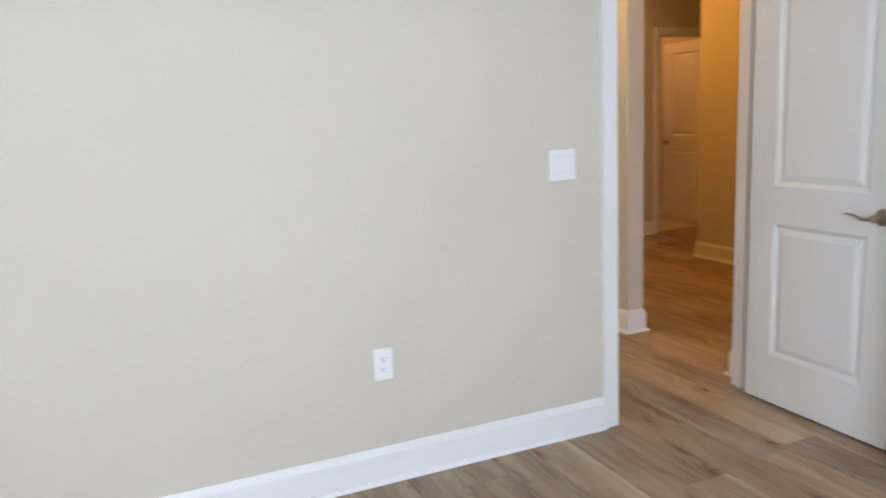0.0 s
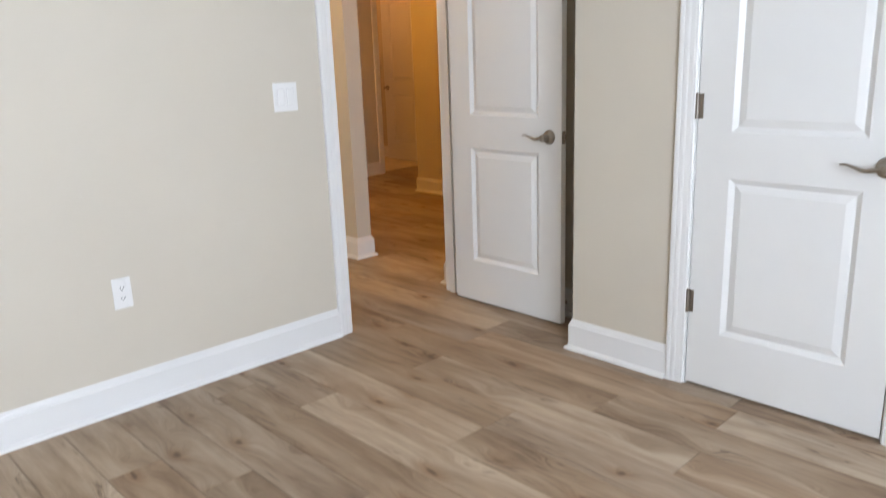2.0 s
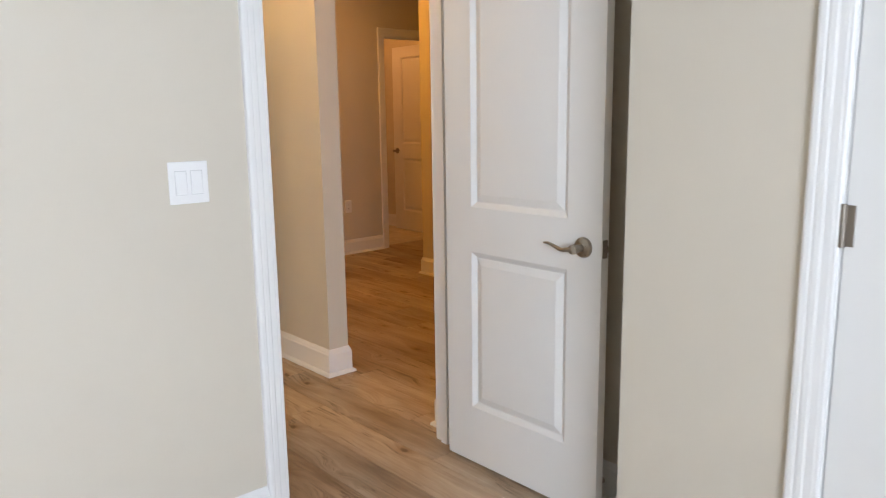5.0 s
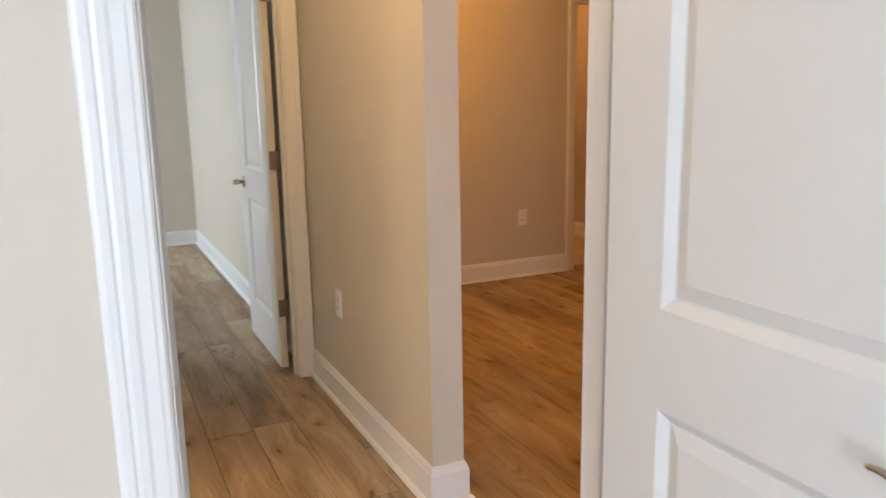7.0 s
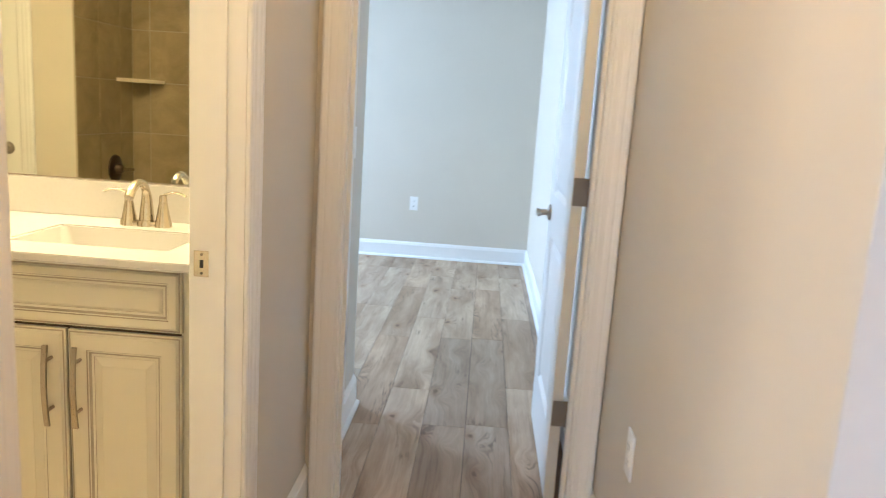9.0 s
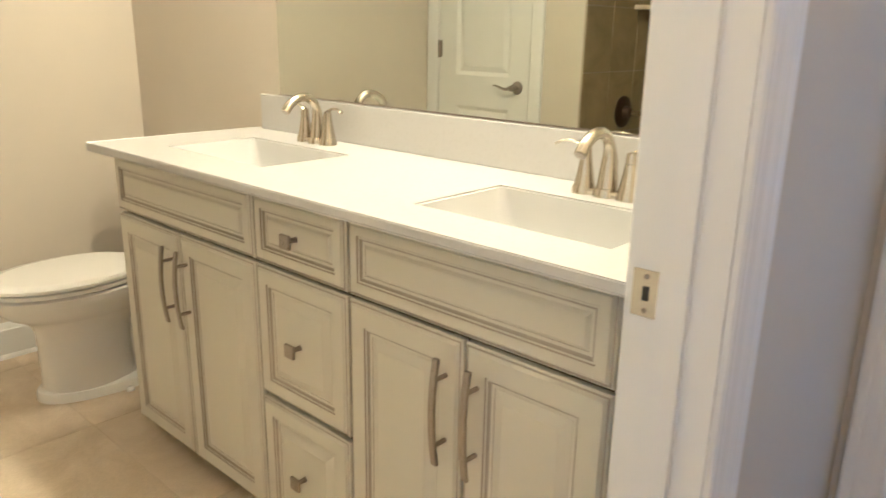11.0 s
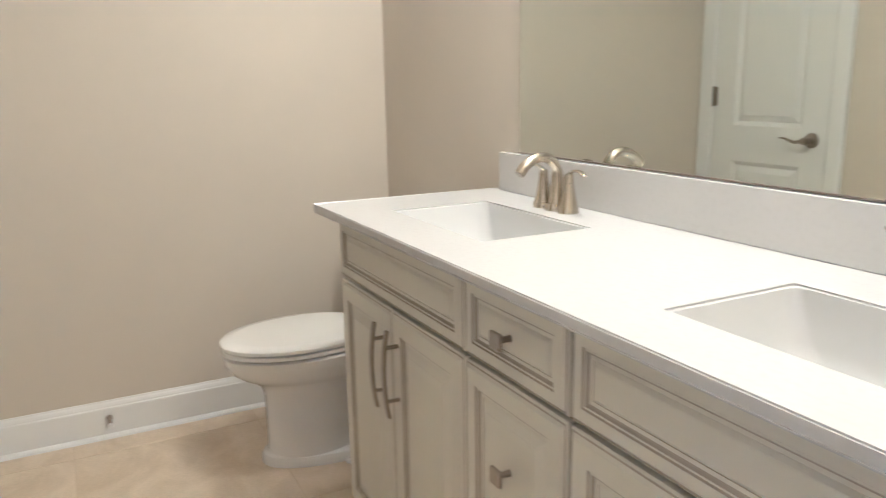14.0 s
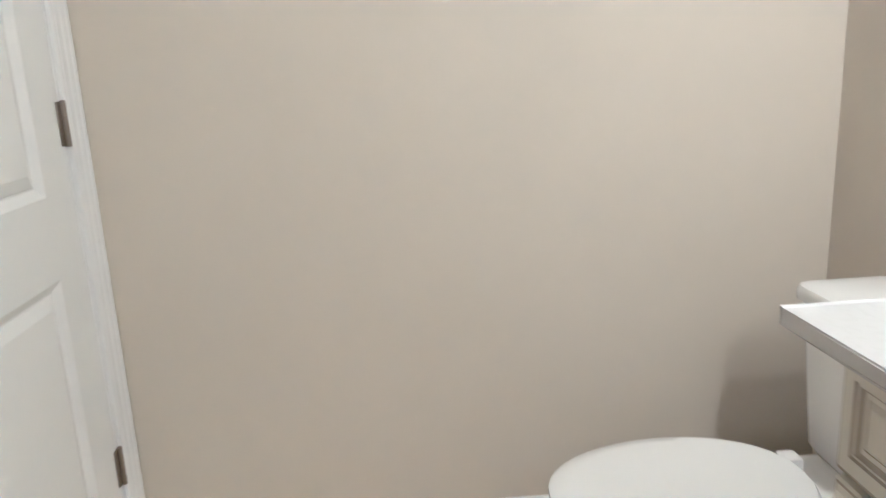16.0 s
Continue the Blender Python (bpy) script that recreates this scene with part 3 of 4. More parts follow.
# ---- outlets and switches ----
def outlet(m, where):
    e = empty("wall_outlet", m, "white duplex wall outlet " + where, "outlet", "wall outlets")
    part("cover_plate", one_box(-0.0355, -0.0055, -0.060, 0.0355, 0.0, 0.060, 0.003, 2), PLASTIC, e)
    for z in (-0.0195, 0.0195):
        bm = bmesh.new()
        ring = [(0.0165 * math.cos(a) * 1.02, 0.0135 * max(-0.82, min(0.82, math.sin(a))) / 0.82) for a in [2 * math.pi * k / 24 for k in range(24)]]
        loft(bm, [[(x, -0.005, z + q) for x, q in ring], [(x, -0.0068, z + q) for x, q in ring], [(x * 0.95, -0.0072, z + q * 0.95) for x, q in ring]])
        r = part("receptacle", bm, PLASTIC, e)
        for dx, dz, w2, h2 in ((-0.0062, 0.003, 0.0013, 0.0042), (0.0062, 0.003, 0.0013, 0.0034), (0.0, -0.0065, 0.0024, 0.0024)):
            # Black plates on the face, in place of dark openings
            part("slot", one_box(dx - w2, -0.0074, z + dz - h2, dx + w2, -0.0070, z + dz + h2), DARK, r)
    part("screw", lathe(bmesh.new(), [(0.0004, 0), (0.003, 0), (0.0026, 0.001), (0.0004, 0.0013)], pose(0, -0.0055, 0, 90, 0, 0), 10), PLASTIC, e)
    return e


def switch(m, count, where):
    w = 0.0135 + 0.0225 * count
    e = empty("light_switch", m, "white rocker light switch plate " + where, "light switch", "light switches")
    part("cover_plate", one_box(-w + 0.0005, -0.006, -0.060, w - 0.0005, 0.0, 0.060, 0.003, 2), PLASTIC, e)
    for k in range(count):
        cx = (k - (count - 1) / 2) * 0.046
        # No recess here: a grey plate gives the gap's shade as colour
        part("rocker_slot_shade", one_box(cx - 0.0172, -0.0064, -0.0342, cx + 0.0172, -0.0045, 0.0342), SLOT_SHADE, e, "thin grey plate coloured as the slot's shade round the rocker")
        bm = bmesh.new()
        box(bm, cx - 0.0161, -0.0105, -0.0331, cx + 0.0161, -0.005, 0.0331, 0.0012)
        for v in bm.verts:
            if v.co.z > 0.02:
                v.co.y += 0.0030
        part("rocker", bm, PLASTIC, e)
        for z in (-0.047, 0.047):
            part("screw", lathe(bmesh.new(), [(0.0004, 0), (0.0028, 0), (0.0024, 0.0008), (0.0004, 0.001)], pose(cx, -0.006, z, 90, 0, 0), 10), PLASTIC, e)
    return e


outlet(pose(1.602, 3.81, 0.461), "low on the bedroom wall")
outlet(pose(3.508, 5.815, 0.472, 0, 0, -90), "low on the hall partition")
outlet(pose(5.535, 7.60, 0.459), "low on the foyer wall")
outlet(pose(2.500, 10.46, 0.478), "low on the second bedroom's wall")
switch(pose(2.389, 3.81, 1.140), 2, "beside the bedroom door")
switch(pose(2.59, 6.86, 1.145, 0, 0, 90), 1, "inside the second bedroom's entry")


# ---- bathroom ----
BATH = pose(0.008, 0.040, 0)
VX0, VX1, VY, VTOP = 0.796, 2.461, 5.694, 0.9

FRONT = [(0, -0.012, 0), (0, -0.008, 0), (0.003, -0.005, 0), (0.005, -0.0055, 1), (0.007, -0.005, 1), (0.012, 0, 0)]


def front_panel(name, parent, x0, z0, x1, z1, frame_w, label=""):
    """A raised-panel front with glazed grooves, proud of the carcass."""
    bm = bmesh.new()
    m = Matrix(((1, 0, 0, 0), (0, 0, -1, VY), (0, 1, 0, 0), (0, 0, 0, 1)))
    f = frame_w
    seq = [(0, -0.020, 0)] + FRONT + [(f, 0, 0), (f + 0.002, -0.003, 1), (f + 0.005, -0.003, 0), (f + 0.008, -0.0065, 1), (f + 0.010, -0.0075, 1), (f + 0.016, -0.0075, 0), (f + 0.017, -0.0085, 1), (f + 0.036, -0.002, 0), (f + 0.038, -0.001, 0)]
    if min(x1 - x0, z1 - z0) < 2 * f + 0.10:
        seq = seq[:-2] + [(f + 0.023, -0.004, 0), (f + 0.025, -0.0035, 0)]
    nested(bm, m, (x0, z0, x1, z1), seq)
    return part(name, bm, [CABINET, GLAZE], parent, label)


def bar_handle(parent, x, z0, z1):
    mid, y = (z0 + z1) / 2, VY
    bm = bmesh.new()
    n = 16
    rings = []
    for i in range(n + 1):
        t = -1 + 2 * i / n
        z = mid + t * (z1 - z0) / 2
        off = y - 0.036 + 0.010 * t * t
        w, d = 0.0062, 0.0035
        rings.append([(x - w, off - d, z), (x + w, off - d, z), (x + w, off + d, z), (x - w, off + d, z)])
    loft(bm, rings)
    h = part("handle", bm, HANDLE, parent, "arched satin nickel bar handle")
    for z in (mid - (z1 - z0) * 0.31, mid + (z1 - z0) * 0.31):
        part("handle_post", lathe(bmesh.new(), [(0.0005, 0.0), (0.0046, 0.0), (0.0046, 0.034), (0.0005, 0.034)], pose(x, y + 0.001, z, 90, 0, 0), 14), HANDLE, h, "", True)


def square_knob(parent, x, z):
    k = part("knob", one_box(x - 0.0155, VY - 0.030, z - 0.0155, x + 0.0155, VY - 0.022, z + 0.0155, 0.0015), HANDLE, parent, "square satin nickel knob")
    part("knob_post", lathe(bmesh.new(), [(0.0005, 0), (0.007, 0), (0.0058, 0.004), (0.0055, 0.024), (0.0005, 0.024)], pose(x, VY + 0.001, z, 90, 0, 0), 14), HANDLE, k, "", True)


def vanity():
    e = empty("vanity_cabinet", BATH, "greige glazed raised-panel double vanity cabinet against the wall", "cabinet")
    c = VY + 0.020
    part("side_panel", one_box(VX0, c, 0.070, VX0 + 0.018, 6.210, 0.878), CABINET, e)
    part("filler_panel", one_box(2.380, c - 0.002, 0.0, VX1 - 0.001, 6.210, 0.878), CABINET, e)
    part("bottom_panel", one_box(VX0 + 0.018, c + 0.02, 0.075, 2.380, 6.2, 0.09), CABINET, e)
    # Rails and stiles carry painted shade, so the front gaps read dark
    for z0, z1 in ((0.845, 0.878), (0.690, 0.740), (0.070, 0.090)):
        part("rail", one_box(VX0 + 0.018, c + 0.001, z0, 2.380, c + 0.02, z1), GAP_SHADE, e)
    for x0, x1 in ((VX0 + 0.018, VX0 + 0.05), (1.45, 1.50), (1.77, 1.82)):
        part("stile", one_box(x0, c + 0.003, 0.09, x1, c + 0.018, 0.845), GAP_SHADE, e)
    part("toe_kick", one_box(VX0, c + 0.07, 0.0, 2.391, c + 0.085, 0.070), CABINET, e)
    part("end_panel", one_box(VX0 + 0.0005, c + 0.07, 0.0, VX0 + 0.0175, 6.215, 0.070), CABINET, e)
    g = 0.0035
    xs = (VX0, 1.132, 1.474, 1.793, 2.098, 2.388)
    front_panel("false_front", e, xs[0] + g, 0.7155, xs[2] - g, 0.870, 0.030)
    front_panel("false_front", e, xs[3] + g, 0.7155, xs[5] - g, 0.870, 0.030)
    for i, (a, b) in enumerate(((xs[0], xs[1]), (xs[1], xs[2]), (xs[3], xs[4]), (xs[4], xs[5]))):
        d = front_panel("door", e, a + g, 0.066, b - g, 0.706, 0.048)
        bar_handle(d, b - 0.036 if i % 2 == 0 else a + 0.036, 0.465, 0.672)
    for z0, z1, f in ((0.7155, 0.870, 0.030), (0.392, 0.706, 0.040), (0.066, 0.380, 0.040)):
        d = front_panel("drawer_front", e, xs[2] + g, z0, xs[3] - g, z1, f)
        square_knob(d, (xs[2] + xs[3]) / 2, (z0 + z1) / 2)
    return e


vanity()

SINKS = ((0.942, 5.785, 1.385, 6.060), (1.893, 5.775, 2.318, 6.045))


def countertop():
    x0, x1, y0, y1, z0, z1 = 0.742, 2.461, 5.652, 6.214, 0.880, VTOP
    bm = bmesh.new()
    xs = [x0, SINKS[0][0], SINKS[0][2], SINKS[1][0], SINKS[1][2], x1]
    for i, (a, b) in enumerate(zip(xs, xs[1:])):
        hole = SINKS[0] if i == 1 else SINKS[1] if i == 3 else None
        spans = [(y0, hole[1]), (hole[3], y1)] if hole else [(y0, y1)]
        for c, d in spans:
            for z in (z0, z1):
                bm.faces.new([bm.verts.new((x, y, z)) for x, y in ((a, c), (b, c), (b, d), (a, d))])
    # split long plain strips so that edges meet
    for ax, a, b, fixed in (("x", x0, x1, y0), ("x", x0, x1, y1), ("y", y0, y1, x0), ("y", y0, y1, x1)):
        if ax == "x":
            for p, q in zip(xs, xs[1:]):
                bm.faces.new([bm.verts.new(v) for v in ((p, fixed, z0), (q, fixed, z0), (q, fixed, z1), (p, fixed, z1))])
        else:
            bm.faces.new([bm.verts.new(v) for v in ((fixed, a, z0), (fixed, b, z0), (fixed, b, z1), (fixed, a, z1))])
    for s in SINKS:
        for p, q in (((s[0], s[1]), (s[2], s[1])), ((s[2], s[1]), (s[2], s[3])), ((s[2], s[3]), (s[0], s[3])), ((s[0], s[3]), (s[0], s[1]))):
            bm.faces.new([bm.verts.new((*v, z)) for v, z in ((p, z0), (q, z0), (q, z1), (p, z1))])
    bmesh.ops.remove_doubles(bm, verts=bm.verts, dist=1e-5)
    edges = [e for e in bm.edges if len(e.link_faces) == 2 and e.calc_face_angle(0) > 1.0]
    bmesh.ops.bevel(bm, geom=edges, offset=0.0025, segments=2, affect="EDGES")
    top = tagged(link_mesh("countertop", bm, QUARTZ), "white speckled quartz vanity countertop with two sink cutouts", "countertop")
    top.matrix_world = BATH
    part("backsplash", one_box(0.786, 6.194, VTOP + 0.0005, x1, y1, 1.010, 0.002, 2), QUARTZ, top)
    return top


countertop()


def rounded(x0, y0, x1, y1, r, z, n=5):
    pts = []
    for cx, cy, a in ((x1 - r, y0 + r, -90), (x1 - r, y1 - r, 0), (x0 + r, y1 - r, 90), (x0 + r, y0 + r, 180)):
        for k in range(n + 1):
            t = radians(a + 90 * k / n)
            pts.append((cx + r * math.cos(t), cy + r * math.sin(t), z))
    return pts


def basin(s):
    x0, y0, x1, y1 = s
    e = 0.012
    inner = [rounded(x0 - 0.003, y0 - 0.003, x1 + 0.003, y1 + 0.003, 0.022, 0.8785), rounded(x0 + 0.0012, y0 + 0.0012, x1 - 0.0012, y1 - 0.0012, 0.012, 0.879), rounded(x0 + 0.0012, y0 + 0.0012, x1 - 0.0012, y1 - 0.0012, 0.012, 0.8970), rounded(x0 + 0.005, y0 + 0.005, x1 - 0.005, y1 - 0.005, 0.016, 0.8955), rounded(x0 + 0.009, y0 + 0.007, x1 - 0.009, y1 - 0.007, 0.024, 0.870),
             rounded(x0 + 0.020, y0 + 0.008, x1 - 0.020, y1 - 0.008, 0.030, 0.815), rounded(x0 + 0.062, y0 + 0.020, x1 - 0.062, y1 - 0.020, 0.040, 0.765),
             rounded(x0 + 0.10, y0 + 0.040, x1 - 0.10, y1 - 0.040, 0.045, 0.748), rounded(x0 + 0.17, y0 + 0.10, x1 - 0.17, y1 - 0.10, 0.03, 0.743)]
    outer = [rounded(x0 - e, y0 - e, x1 + e, y1 + e, 0.03, 0.733), rounded(x0 - 0.02, y0 - 0.02, x1 + 0.02, y1 + 0.02, 0.03, 0.80), rounded(x0 - 0.022, y0 - 0.022, x1 + 0.022, y1 + 0.022, 0.03, 0.878)]
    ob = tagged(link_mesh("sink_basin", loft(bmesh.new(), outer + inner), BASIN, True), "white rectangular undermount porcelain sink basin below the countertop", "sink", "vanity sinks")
    ob.matrix_world = BATH
    part("drain", lathe(bmesh.new(), [(0.0005, 0.0), (0.031, 0.0), (0.031, 0.002), (0.026, 0.0035), (0.020, 0.0025), (0.018, 0.005), (0.0005, 0.006)], pose((x0 + x1) / 2, (y0 + y1) / 2, 0.7425), 24), NICKEL, ob, "brushed nickel drain", True)
    return ob


for s in SINKS:
    basin(s)


def faucet():
    e = empty("faucet", pose(0, 0, 0), "brushed nickel two-handle arched bathroom faucet standing on the countertop", "faucet", "vanity faucets")
    bm = bmesh.new()
    for bx, br in ((-0.051, 0.0255), (0.0, 0.0265), (0.051, 0.0255)):
        lathe(bm, [(0.0005, 0.0), (br, 0.0), (br - 0.0012, 0.012), (br - 0.0035, 0.0175), (0.0005, 0.0185)], pose(bx, 0, 0), 28)
    box(bm, -0.051, -0.017, 0.0, 0.051, 0.017, 0.0150, 0.003, 2)
    part("base_plate", bm, NICKEL, e, "", True)
    p = spline([(0, 0.004, 0.012), (0, 0.005, 0.050), (0, 0.005, 0.085), (0, -0.004, 0.110), (0, -0.028, 0.128), (0, -0.058, 0.128), (0, -0.086, 0.114), (0, -0.104, 0.094)], 6)
    rad = [0.0225 - 0.0105 * min(1, i / (len(p) * 0.36)) + 0.0012 * max(0, i / len(p) - 0.7) * 3 for i in range(len(p))]
    part("spout", tube(bmesh.new(), p, rad, 22, 1.0, (1, 0, 0)), NICKEL, e, "", True)
    part("aerator", lathe(bmesh.new(), [(0.0005, 0.0), (0.0105, 0.0), (0.0105, 0.004), (0.0005, 0.004)], pose(0, -0.1045, 0.0915, -43, 0, 0), 18), HANDLE, e, "", True)
    for sx in (-1, 1):
        bm = bmesh.new()
        lathe(bm, [(0.0005, 0.016), (0.0222, 0.016), (0.0200, 0.026), (0.0168, 0.042), (0.0138, 0.060), (0.0122, 0.071), (0.0114, 0.0716), (0.0114, 0.0728), (0.0118, 0.0734), (0.0108, 0.086), (0.0098, 0.0925), (0.0005, 0.094)], pose(sx * 0.051, 0.001, 0), 26)
        b = part("handle", bm, NICKEL, e, "", True)
        q = spline([(sx * 0.047, 0.001, 0.089), (sx * 0.060, 0.0, 0.0965), (sx * 0.080, -0.002, 0.1025), (sx * 0.104, -0.005, 0.1015), (sx * 0.121, -0.007, 0.0945)], 5)
        part("lever", tube(bmesh.new(), q, [0.0082 - 0.0012 * i / (len(q) - 1) for i in range(len(q))], 14, 0.42), NICKEL, b, "", True)
    part("lift_rod", lathe(bmesh.new(), [(0.0005, 0.012), (0.0025, 0.012), (0.0025, 0.060), (0.005, 0.063), (0.005, 0.070), (0.0005, 0.072)], pose(0, 0.031, 0), 12), NICKEL, e, "", True)
    return e


f0 = faucet()
f0.matrix_world = BATH @ pose(1.155, 6.128, VTOP)
copy_thing(f0, BATH @ pose(2.110, 6.108, VTOP))

bm = one_box(0.872, 6.2075, 1.014, 2.452, 6.2145, 2.02, 0.001)
mirror = tagged(link_mesh("wall_mirror", bm, SILVER), "large frameless rectangular mirror above the vanity", "mirror")
mirror.matrix_world = BATH
# Dark strip put in for the thin shadow under the mirror's edge
part("mirror_foot_shade", one_box(0.872, 6.2045, 1.0125, 2.452, 6.2145, 1.0150), HINGE, mirror, "thin dark strip for the shadow along the mirror's foot")


def oval(cx, y0, y1, w, z, n=40, square=0.0):
    """Egg outline, narrow towards y0."""
    pts = []
    for k in range(n):
        a = 2 * math.pi * k / n
        t = math.sin(a)
        y = (y0 + y1) / 2 + (y1 - y0) / 2 * t
        taper = 1.0 - 0.10 * (1 - t) * 0.5 + square * max(0, t) ** 2
        c = math.cos(a)
        pts.append((cx + w / 2 * taper * math.copysign(abs(c) ** 0.88, c), y, z))
    return pts


def toilet():
    cx = 0.365
    e = empty("toilet", BATH, "white two-piece porcelain toilet with its lid closed beside the vanity", "toilet")
    bm = bmesh.new()
    shape = ((5.568, 5.90, 0.226, 0.030), (5.572, 5.88, 0.218, 0.08), (5.572, 5.88, 0.212, 0.17), (5.570, 5.89, 0.214, 0.235), (5.562, 5.915, 0.224, 0.262),
             (5.548, 5.94, 0.240, 0.280), (5.524, 5.955, 0.270, 0.295), (5.497, 5.966, 0.304, 0.309), (5.474, 5.974, 0.334, 0.326), (5.459, 5.978, 0.354, 0.346), (5.451, 5.98, 0.365, 0.366), (5.450, 5.98, 0.366, 0.384), (5.458, 5.975, 0.350, 0.390))
    loft(bm, [oval(cx, *row) for row in shape])
    part("bowl", bm, PORCELAIN, e, "", True)
    part("foot", loft(bmesh.new(), [oval(cx, 5.548, 6.07, 0.264, 0.004), oval(cx, 5.548, 6.07, 0.264, 0.026), oval(cx, 5.553, 6.06, 0.254, 0.036), oval(cx, 5.572, 6.04, 0.216, 0.044)]), PORCELAIN, e, "", True)
    part("trapway", loft(bmesh.new(), [oval(cx, 5.76, 6.08, 0.170, 0.03), oval(cx, 5.76, 6.09, 0.160, 0.12), oval(cx, 5.75, 6.10, 0.165, 0.22), oval(cx, 5.74, 6.10, 0.22, 0.30)]), PORCELAIN, e, "", True)
    part("rear_deck", one_box(cx - 0.14, 5.90, 0.20, cx + 0.14, 6.19, 0.392, 0.02, 3), PORCELAIN, e, "", True)
    part("seat", loft(bmesh.new(), [oval(cx, 5.458, 5.93, 0.346, 0.3945), oval(cx, 5.446, 5.935, 0.366, 0.397), oval(cx, 5.446, 5.935, 0.366, 0.408), oval(cx, 5.451, 5.93, 0.356, 0.411)]), SEAT, e, "", True)
    part("lid", loft(bmesh.new(), [oval(cx, 5.460, 5.92, 0.342, 0.4140), oval(cx, 5.444, 5.93, 0.370, 0.4160), oval(cx, 5.444, 5.93, 0.370, 0.426), oval(cx, 5.452, 5.925, 0.356, 0.433), oval(cx, 5.49, 5.90, 0.30, 0.437)]), SEAT, e, "", True)
    for sx in (-0.075, 0.075):
        part("seat_hinge", one_box(cx + sx - 0.022, 5.915, 0.392, cx + sx + 0.022, 5.955, 0.428, 0.008, 2), SEAT, e, "", True)
    ring = lambda z, g: rounded(cx - 0.188 - g, 5.995 - g, cx + 0.188 + g, 6.195, 0.035, z, 5)
    part("tank", loft(bmesh.new(), [ring(0.392, -0.03), ring(0.41, -0.018), ring(0.56, -0.008), ring(0.712, 0.0)]), PORCELAIN, e, "", True)
    part("tank_lid", loft(bmesh.new(), [ring(0.712, 0.006), ring(0.716, 0.012), ring(0.735, 0.013), ring(0.744, 0.008), ring(0.747, -0.01)]), PORCELAIN, e, "", True)
    part("bolt_cap", lathe(bmesh.new(), [(0.0005, 0.0), (0.015, 0.0), (0.014, 0.010), (0.008, 0.016), (0.0005, 0.017)], pose(cx + 0.135, 5.80, 0.0), 14), PORCELAIN, e, "", True)
    part("supply_hose", tube(bmesh.new(), spline([(cx - 0.10, 6.10, 0.40), (cx - 0.10, 6.10, 0.30), (cx - 0.16, 6.13, 0.22), (cx - 0.20, 6.19, 0.20)], 6), 0.006, 10), HANDLE, e, "braided metal supply hose", True)
    return e


toilet()


def spring_stop(m, where):
    e = empty("door_stop", m, "coiled nickel spring door stop " + where, "door stop", "spring door stops")
    part("mount", lathe(bmesh.new(), [(0.0005, 0.0), (0.011, 0.0), (0.011, 0.004), (0.007, 0.010), (0.0005, 0.010)], Matrix(), 16), HANDLE, e, "", True)
    pts = [(0.0062 * math.cos(t * 0.9), 0.0062 * math.sin(t * 0.9), 0.008 + 0.00042 * t) for t in range(0, 140)]
    part("spring", tube(bmesh.new(), pts, 0.0013, 6), HANDLE, e, "", True)
    part("tip", lathe(bmesh.new(), [(0.0005, 0.0), (0.0075, 0.0), (0.008, 0.008), (0.0065, 0.013), (0.0005, 0.014)], pose(0, 0, 0.066), 14), PLASTIC, e, "white rubber tip", True)


spring_stop(pose(3.506, 3.165, 0.070, 0, -90, 0), "on the baseboard behind the bedroom door")
spring_stop(pose(-0.068, 5.160, 0.078, 0, 90, 0), "on the bathroom baseboard")


def bathtub():
    x0, x1, y0, y1, z = 0.924, 2.455, 3.939, 4.64, 0.43
    rings = [rounded(x0, y0, x1, y1, 0.01, 0.0), rounded(x0, y0, x1, y1, 0.01, z - 0.03), rounded(x0, y0, x1, y1, 0.015, z), rounded(x0 + 0.07, y0 + 0.06, x1 - 0.07, y1 - 0.07, 0.11, z), rounded(x0 + 0.085, y0 + 0.075, x1 - 0.085, y1 - 0.085, 0.11, z - 0.02), rounded(x0 + 0.13, y0 + 0.11, x1 - 0.17, y1 - 0.12, 0.12, 0.12), rounded(x0 + 0.20, y0 + 0.18, x1 - 0.24, y1 - 0.19, 0.09, 0.085)]
    return tagged(link_mesh("bathtub", loft(bmesh.new(), rings), PORCELAIN, True), "white alcove bathtub below a taupe tiled wall", "bathtub")


bathtub()

v = empty("shower_valve", pose(0.921, 4.17, 0.83, 0, 90, 0), "dark bronze round shower valve with a lever on tile", "valve")
part("escutcheon", lathe(bmesh.new(), [(0.0005, 0), (0.082, 0), (0.080, 0.006), (0.066, 0.011), (0.032, 0.014), (0.028, 0.040), (0.022, 0.046), (0.0005, 0.047)], Matrix(), 32), BRONZE, v, "", True)
part("lever", tube(bmesh.new(), [(0.0, 0.0, 0.040), (0.006, -0.03, 0.052), (0.010, -0.07, 0.058), (0.012, -0.105, 0.06)], [0.013, 0.012, 0.011, 0.009], 12), NICKEL, v, "satin nickel lever", True)
bm = bmesh.new()
arc = [(0.0, 0.0)] + [(0.20 * math.cos(radians(a)), 0.20 * math.sin(radians(a))) for a in range(0, 91, 9)]
loft(bm, [[(0.922 + x, 3.937 + y, 1.335) for x, y in arc], [(0.922 + x, 3.937 + y, 1.355) for x, y in arc]])
tagged(link_mesh("corner_shelf", bm, FTILE), "pale stone corner shelf between tiled shower walls", "shelf")


# ---- floors and tiles, piece by piece ----
sub = structure("floor", one_box(-2.2, -0.8, -0.12, 7.4, 10.55, -0.010), SUB, "dark slab below greyish oak plank flooring", "floor")
bath = structure("floor_bathroom", boxes((-0.12, 3.925, -0.01, 2.51, 6.3, 0.0028)), GROUT_F, "beige grout bed of the bathroom's tile floor", "floor")
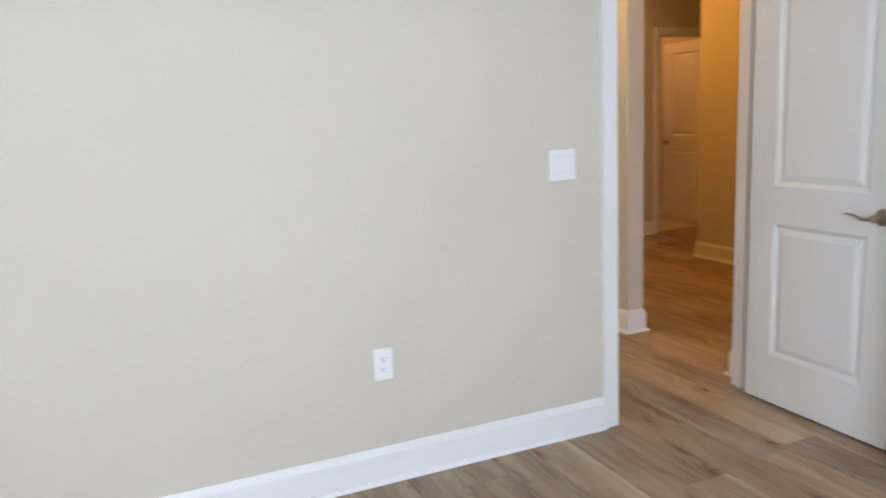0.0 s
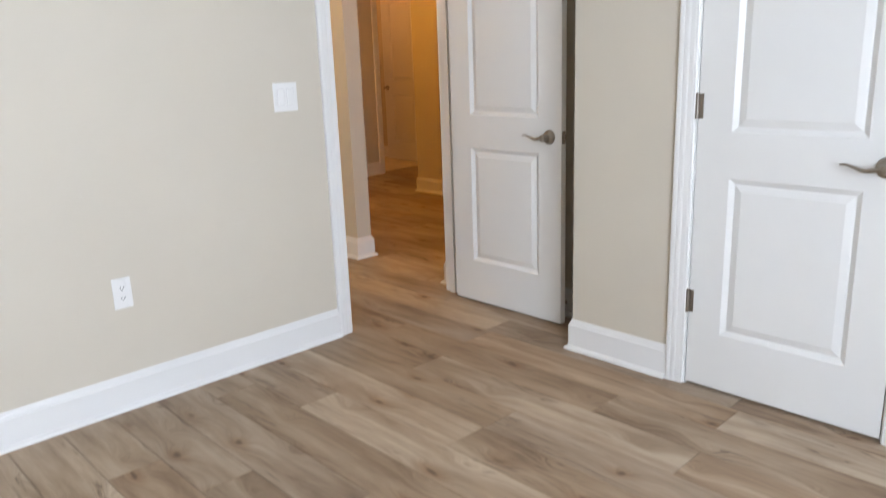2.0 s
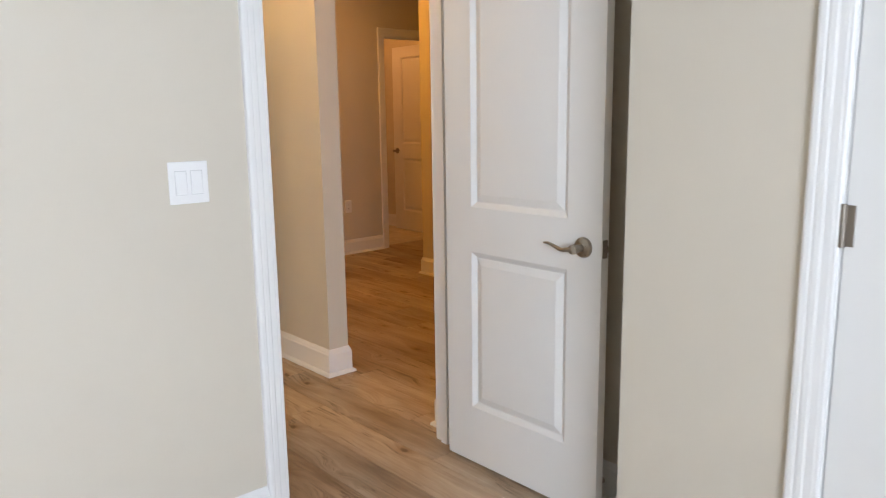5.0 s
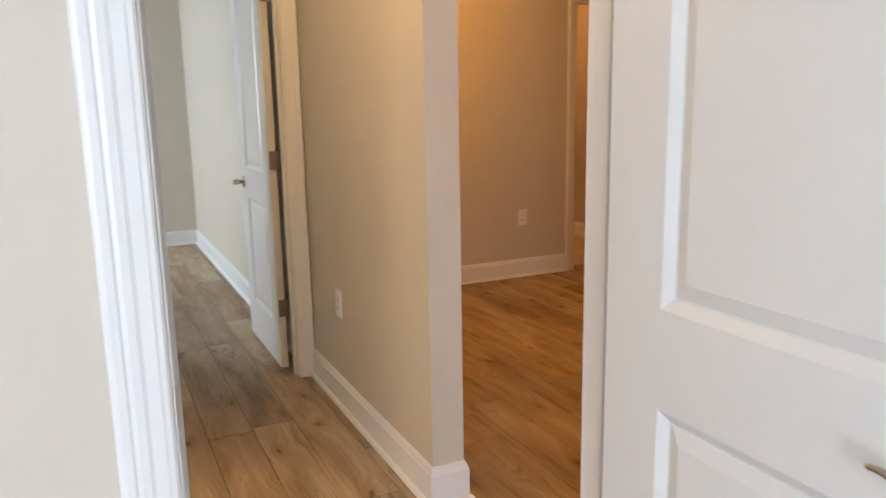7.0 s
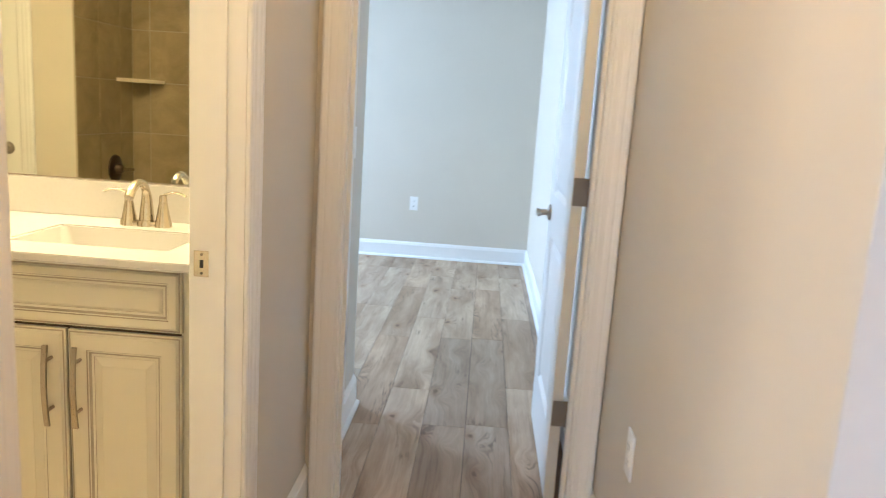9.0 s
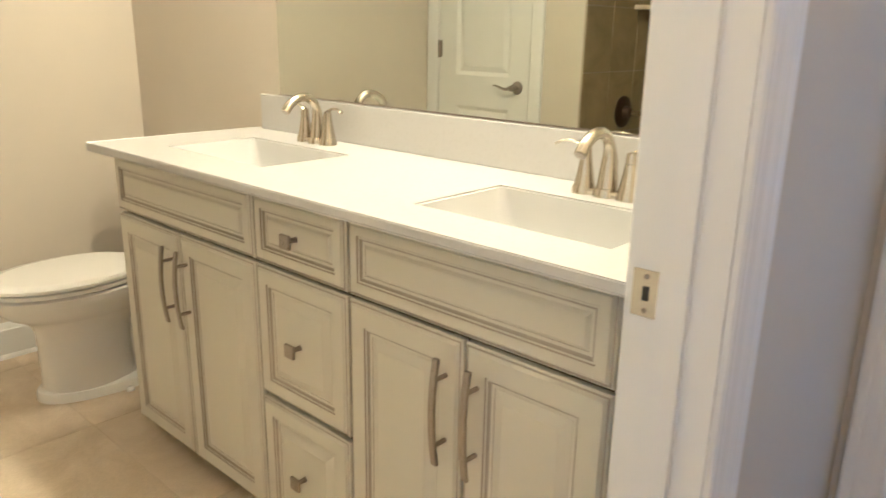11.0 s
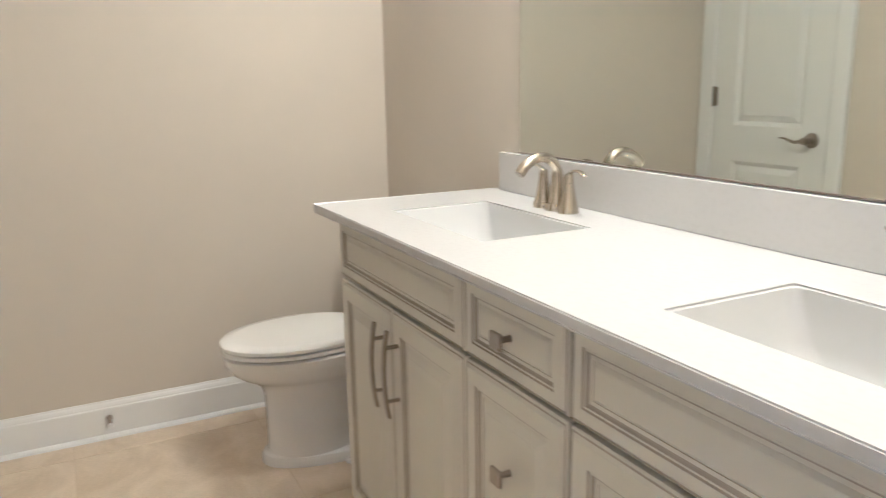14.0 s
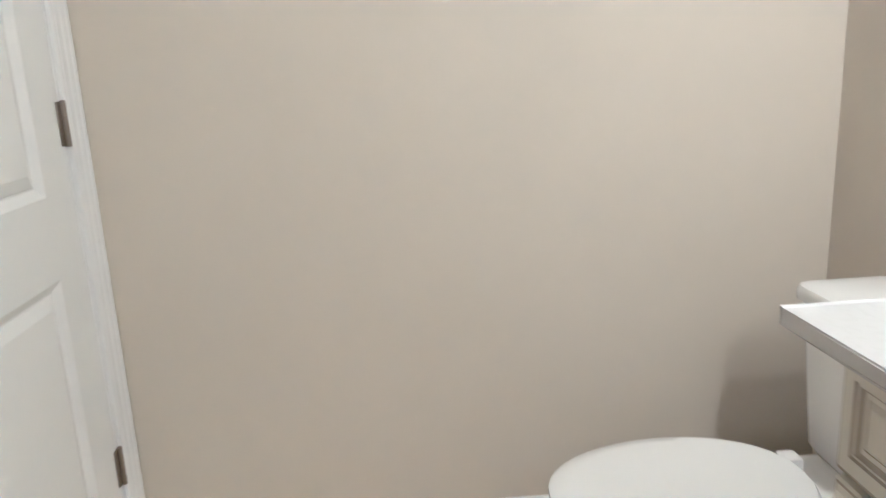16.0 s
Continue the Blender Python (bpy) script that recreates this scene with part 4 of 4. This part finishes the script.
laundry = structure("floor_laundry", one_box(5.0, 7.71, -0.01, 6.95, 9.4, -0.0005), GROUT_F, "beige grout bed of the laundry's tile floor", "floor")

MESHES = {}


def piece(parent, name, size, at, mat, c, axis="z"):
    """A chamfered slab whose top face lies at 0 of its own axis; alike sizes share a mesh."""
    key = (name, axis, *(round(s, 4) for s in size))
    if key not in MESHES:
        a, b, t = size[0] / 2, size[1] / 2, size[2]
        bm = bmesh.new()
        lo, mid, top = ([bm.verts.new((x, y, z)) for x, y in ((-p, -q), (p, -q), (p, q), (-p, q))] for p, q, z in ((a, b, -t), (a, b, -c), (a - c, b - c, 0)))
        for r, s in ((lo, mid), (mid, top)):
            for k in range(4):
                bm.faces.new((r[k], r[(k + 1) % 4], s[(k + 1) % 4], s[k]))
        bm.faces.new(top)
        bmesh.ops.recalc_face_normals(bm, faces=bm.faces)
        me = bpy.data.meshes.new(name)
        bm.to_mesh(me)
        bm.free()
        me.materials.append(mat)
        MESHES[key] = me
    ob = new(name, MESHES[key])
    ob.matrix_world = at
    ob.parent = parent
    return ob


PW, PL, PX = 0.1785, 1.22, 2.019
rng = random.Random(7)
KNOWN = {0: 3.31, -2: 2.648, 2: 2.675, 3: 3.257, 5: 3.295, -3: 3.04, -4: 3.334, -1: 2.407, 4: 2.467, 1: 3.9}
for row in range(-23, 30):
    x0 = PX + row * PW
    xc = x0 + PW / 2
    spans = []
    if xc < 2.42:
        spans = [(-0.62, 3.87), (7.04, 10.48)]
    elif xc < 3.61:
        spans = [(-0.62, 10.48)]
    elif xc < 5.5:
        spans = [(3.97, 7.66)]
    else:
        spans = [(6.36, 7.709)]
    start = KNOWN.get(row, -0.6 + PL * (0.37 * row % 1) + rng.uniform(-0.1, 0.1))
    if xc < -2.1 or xc > 7.25:
        continue
    for s0, s1 in spans:
        y = start - PL * math.ceil((start - s0) / PL)
        while y < s1:
            a, b = max(y, s0), min(y + PL, s1)
            y += PL
            if b - a > 0.03 and not (xc > 3.2 and b < 2.8) and not (xc > 3.61 and b < 3.9):
                piece(sub, "plank", (PW - 0.002, b - a - 0.002, 0.009), pose(xc, (a + b) / 2, rng.uniform(-0.0003, 0.0003)), WOOD, 0.0011)

T = 0.332
B = 0.61
for i in range(-1, 6):
    for k in range(-3, 2):
        a, b = max(-0.1, 0.66 + (i - 1) * B), min(2.51, 0.66 + i * B)
        c, d = max(3.93, 5.648 + k * B), min(6.27, 5.648 + (k + 1) * B)
        if b - a > 0.03 and d - c > 0.03 and d > 4.0:
            piece(bath, "tile", (b - a - 0.004, d - c - 0.004, 0.008), pose((a + b) / 2, (c + d) / 2, 0.004), FTILE, 0.001)
for i in range(6):
    for k in range(6):
        a, b = 5.0 + i * T, min(6.95, 5.0 + (i + 1) * T)
        c, d = 7.71 + k * T, min(9.4, 7.71 + (k + 1) * T)
        if b - a > 0.03 and d - c > 0.03:
            piece(laundry, "tile", (b - a - 0.004, d - c - 0.004, 0.008), pose((a + b) / 2, (c + d) / 2, 0.004), FTILE, 0.001)

RH, TW = 0.305, 0.24
for name, m, width in (("tub_wall_west", pose(0.940, 4.57, 0, 90, 0, 90), 0.633), ("tub_wall_south", pose(2.453, 3.935, 0, 90, 0, 180), 1.550), ("tub_wall_east", pose(2.443, 3.935, 0, 90, 0, -90), 0.633)):
    back = {"tub_wall_west": (0.910, 3.926, 0.42, 0.918, 4.57, 2.26), "tub_wall_south": (0.918, 3.926, 0.42, 2.469, 3.933, 2.26), "tub_wall_east": (2.462, 3.935, 0.42, 2.4695, 4.57, 2.26)}[name]
    w = structure(name, one_box(*back), GROUT_W, "taupe square-tiled shower wall with pale grout", "tiled wall")
    u = 0.0
    while u < width - 0.01:
        wu = min(TW, width - u)
        for r in range(6):
            z = 0.425 + r * RH
            local = {"tub_wall_west": pose(0.9215, 4.57 - u - wu / 2, z + RH / 2, 90, 0, 90), "tub_wall_south": pose(2.470 - u - wu / 2, 3.9365, z + RH / 2, 90, 0, 180), "tub_wall_east": pose(2.4585, 3.935 + u + wu / 2, z + RH / 2, 90, 0, -90)}[name]
            piece(w, "tile", (wu - 0.005, RH - 0.005, 0.005), local, WTILE, 0.0008)
        u += TW
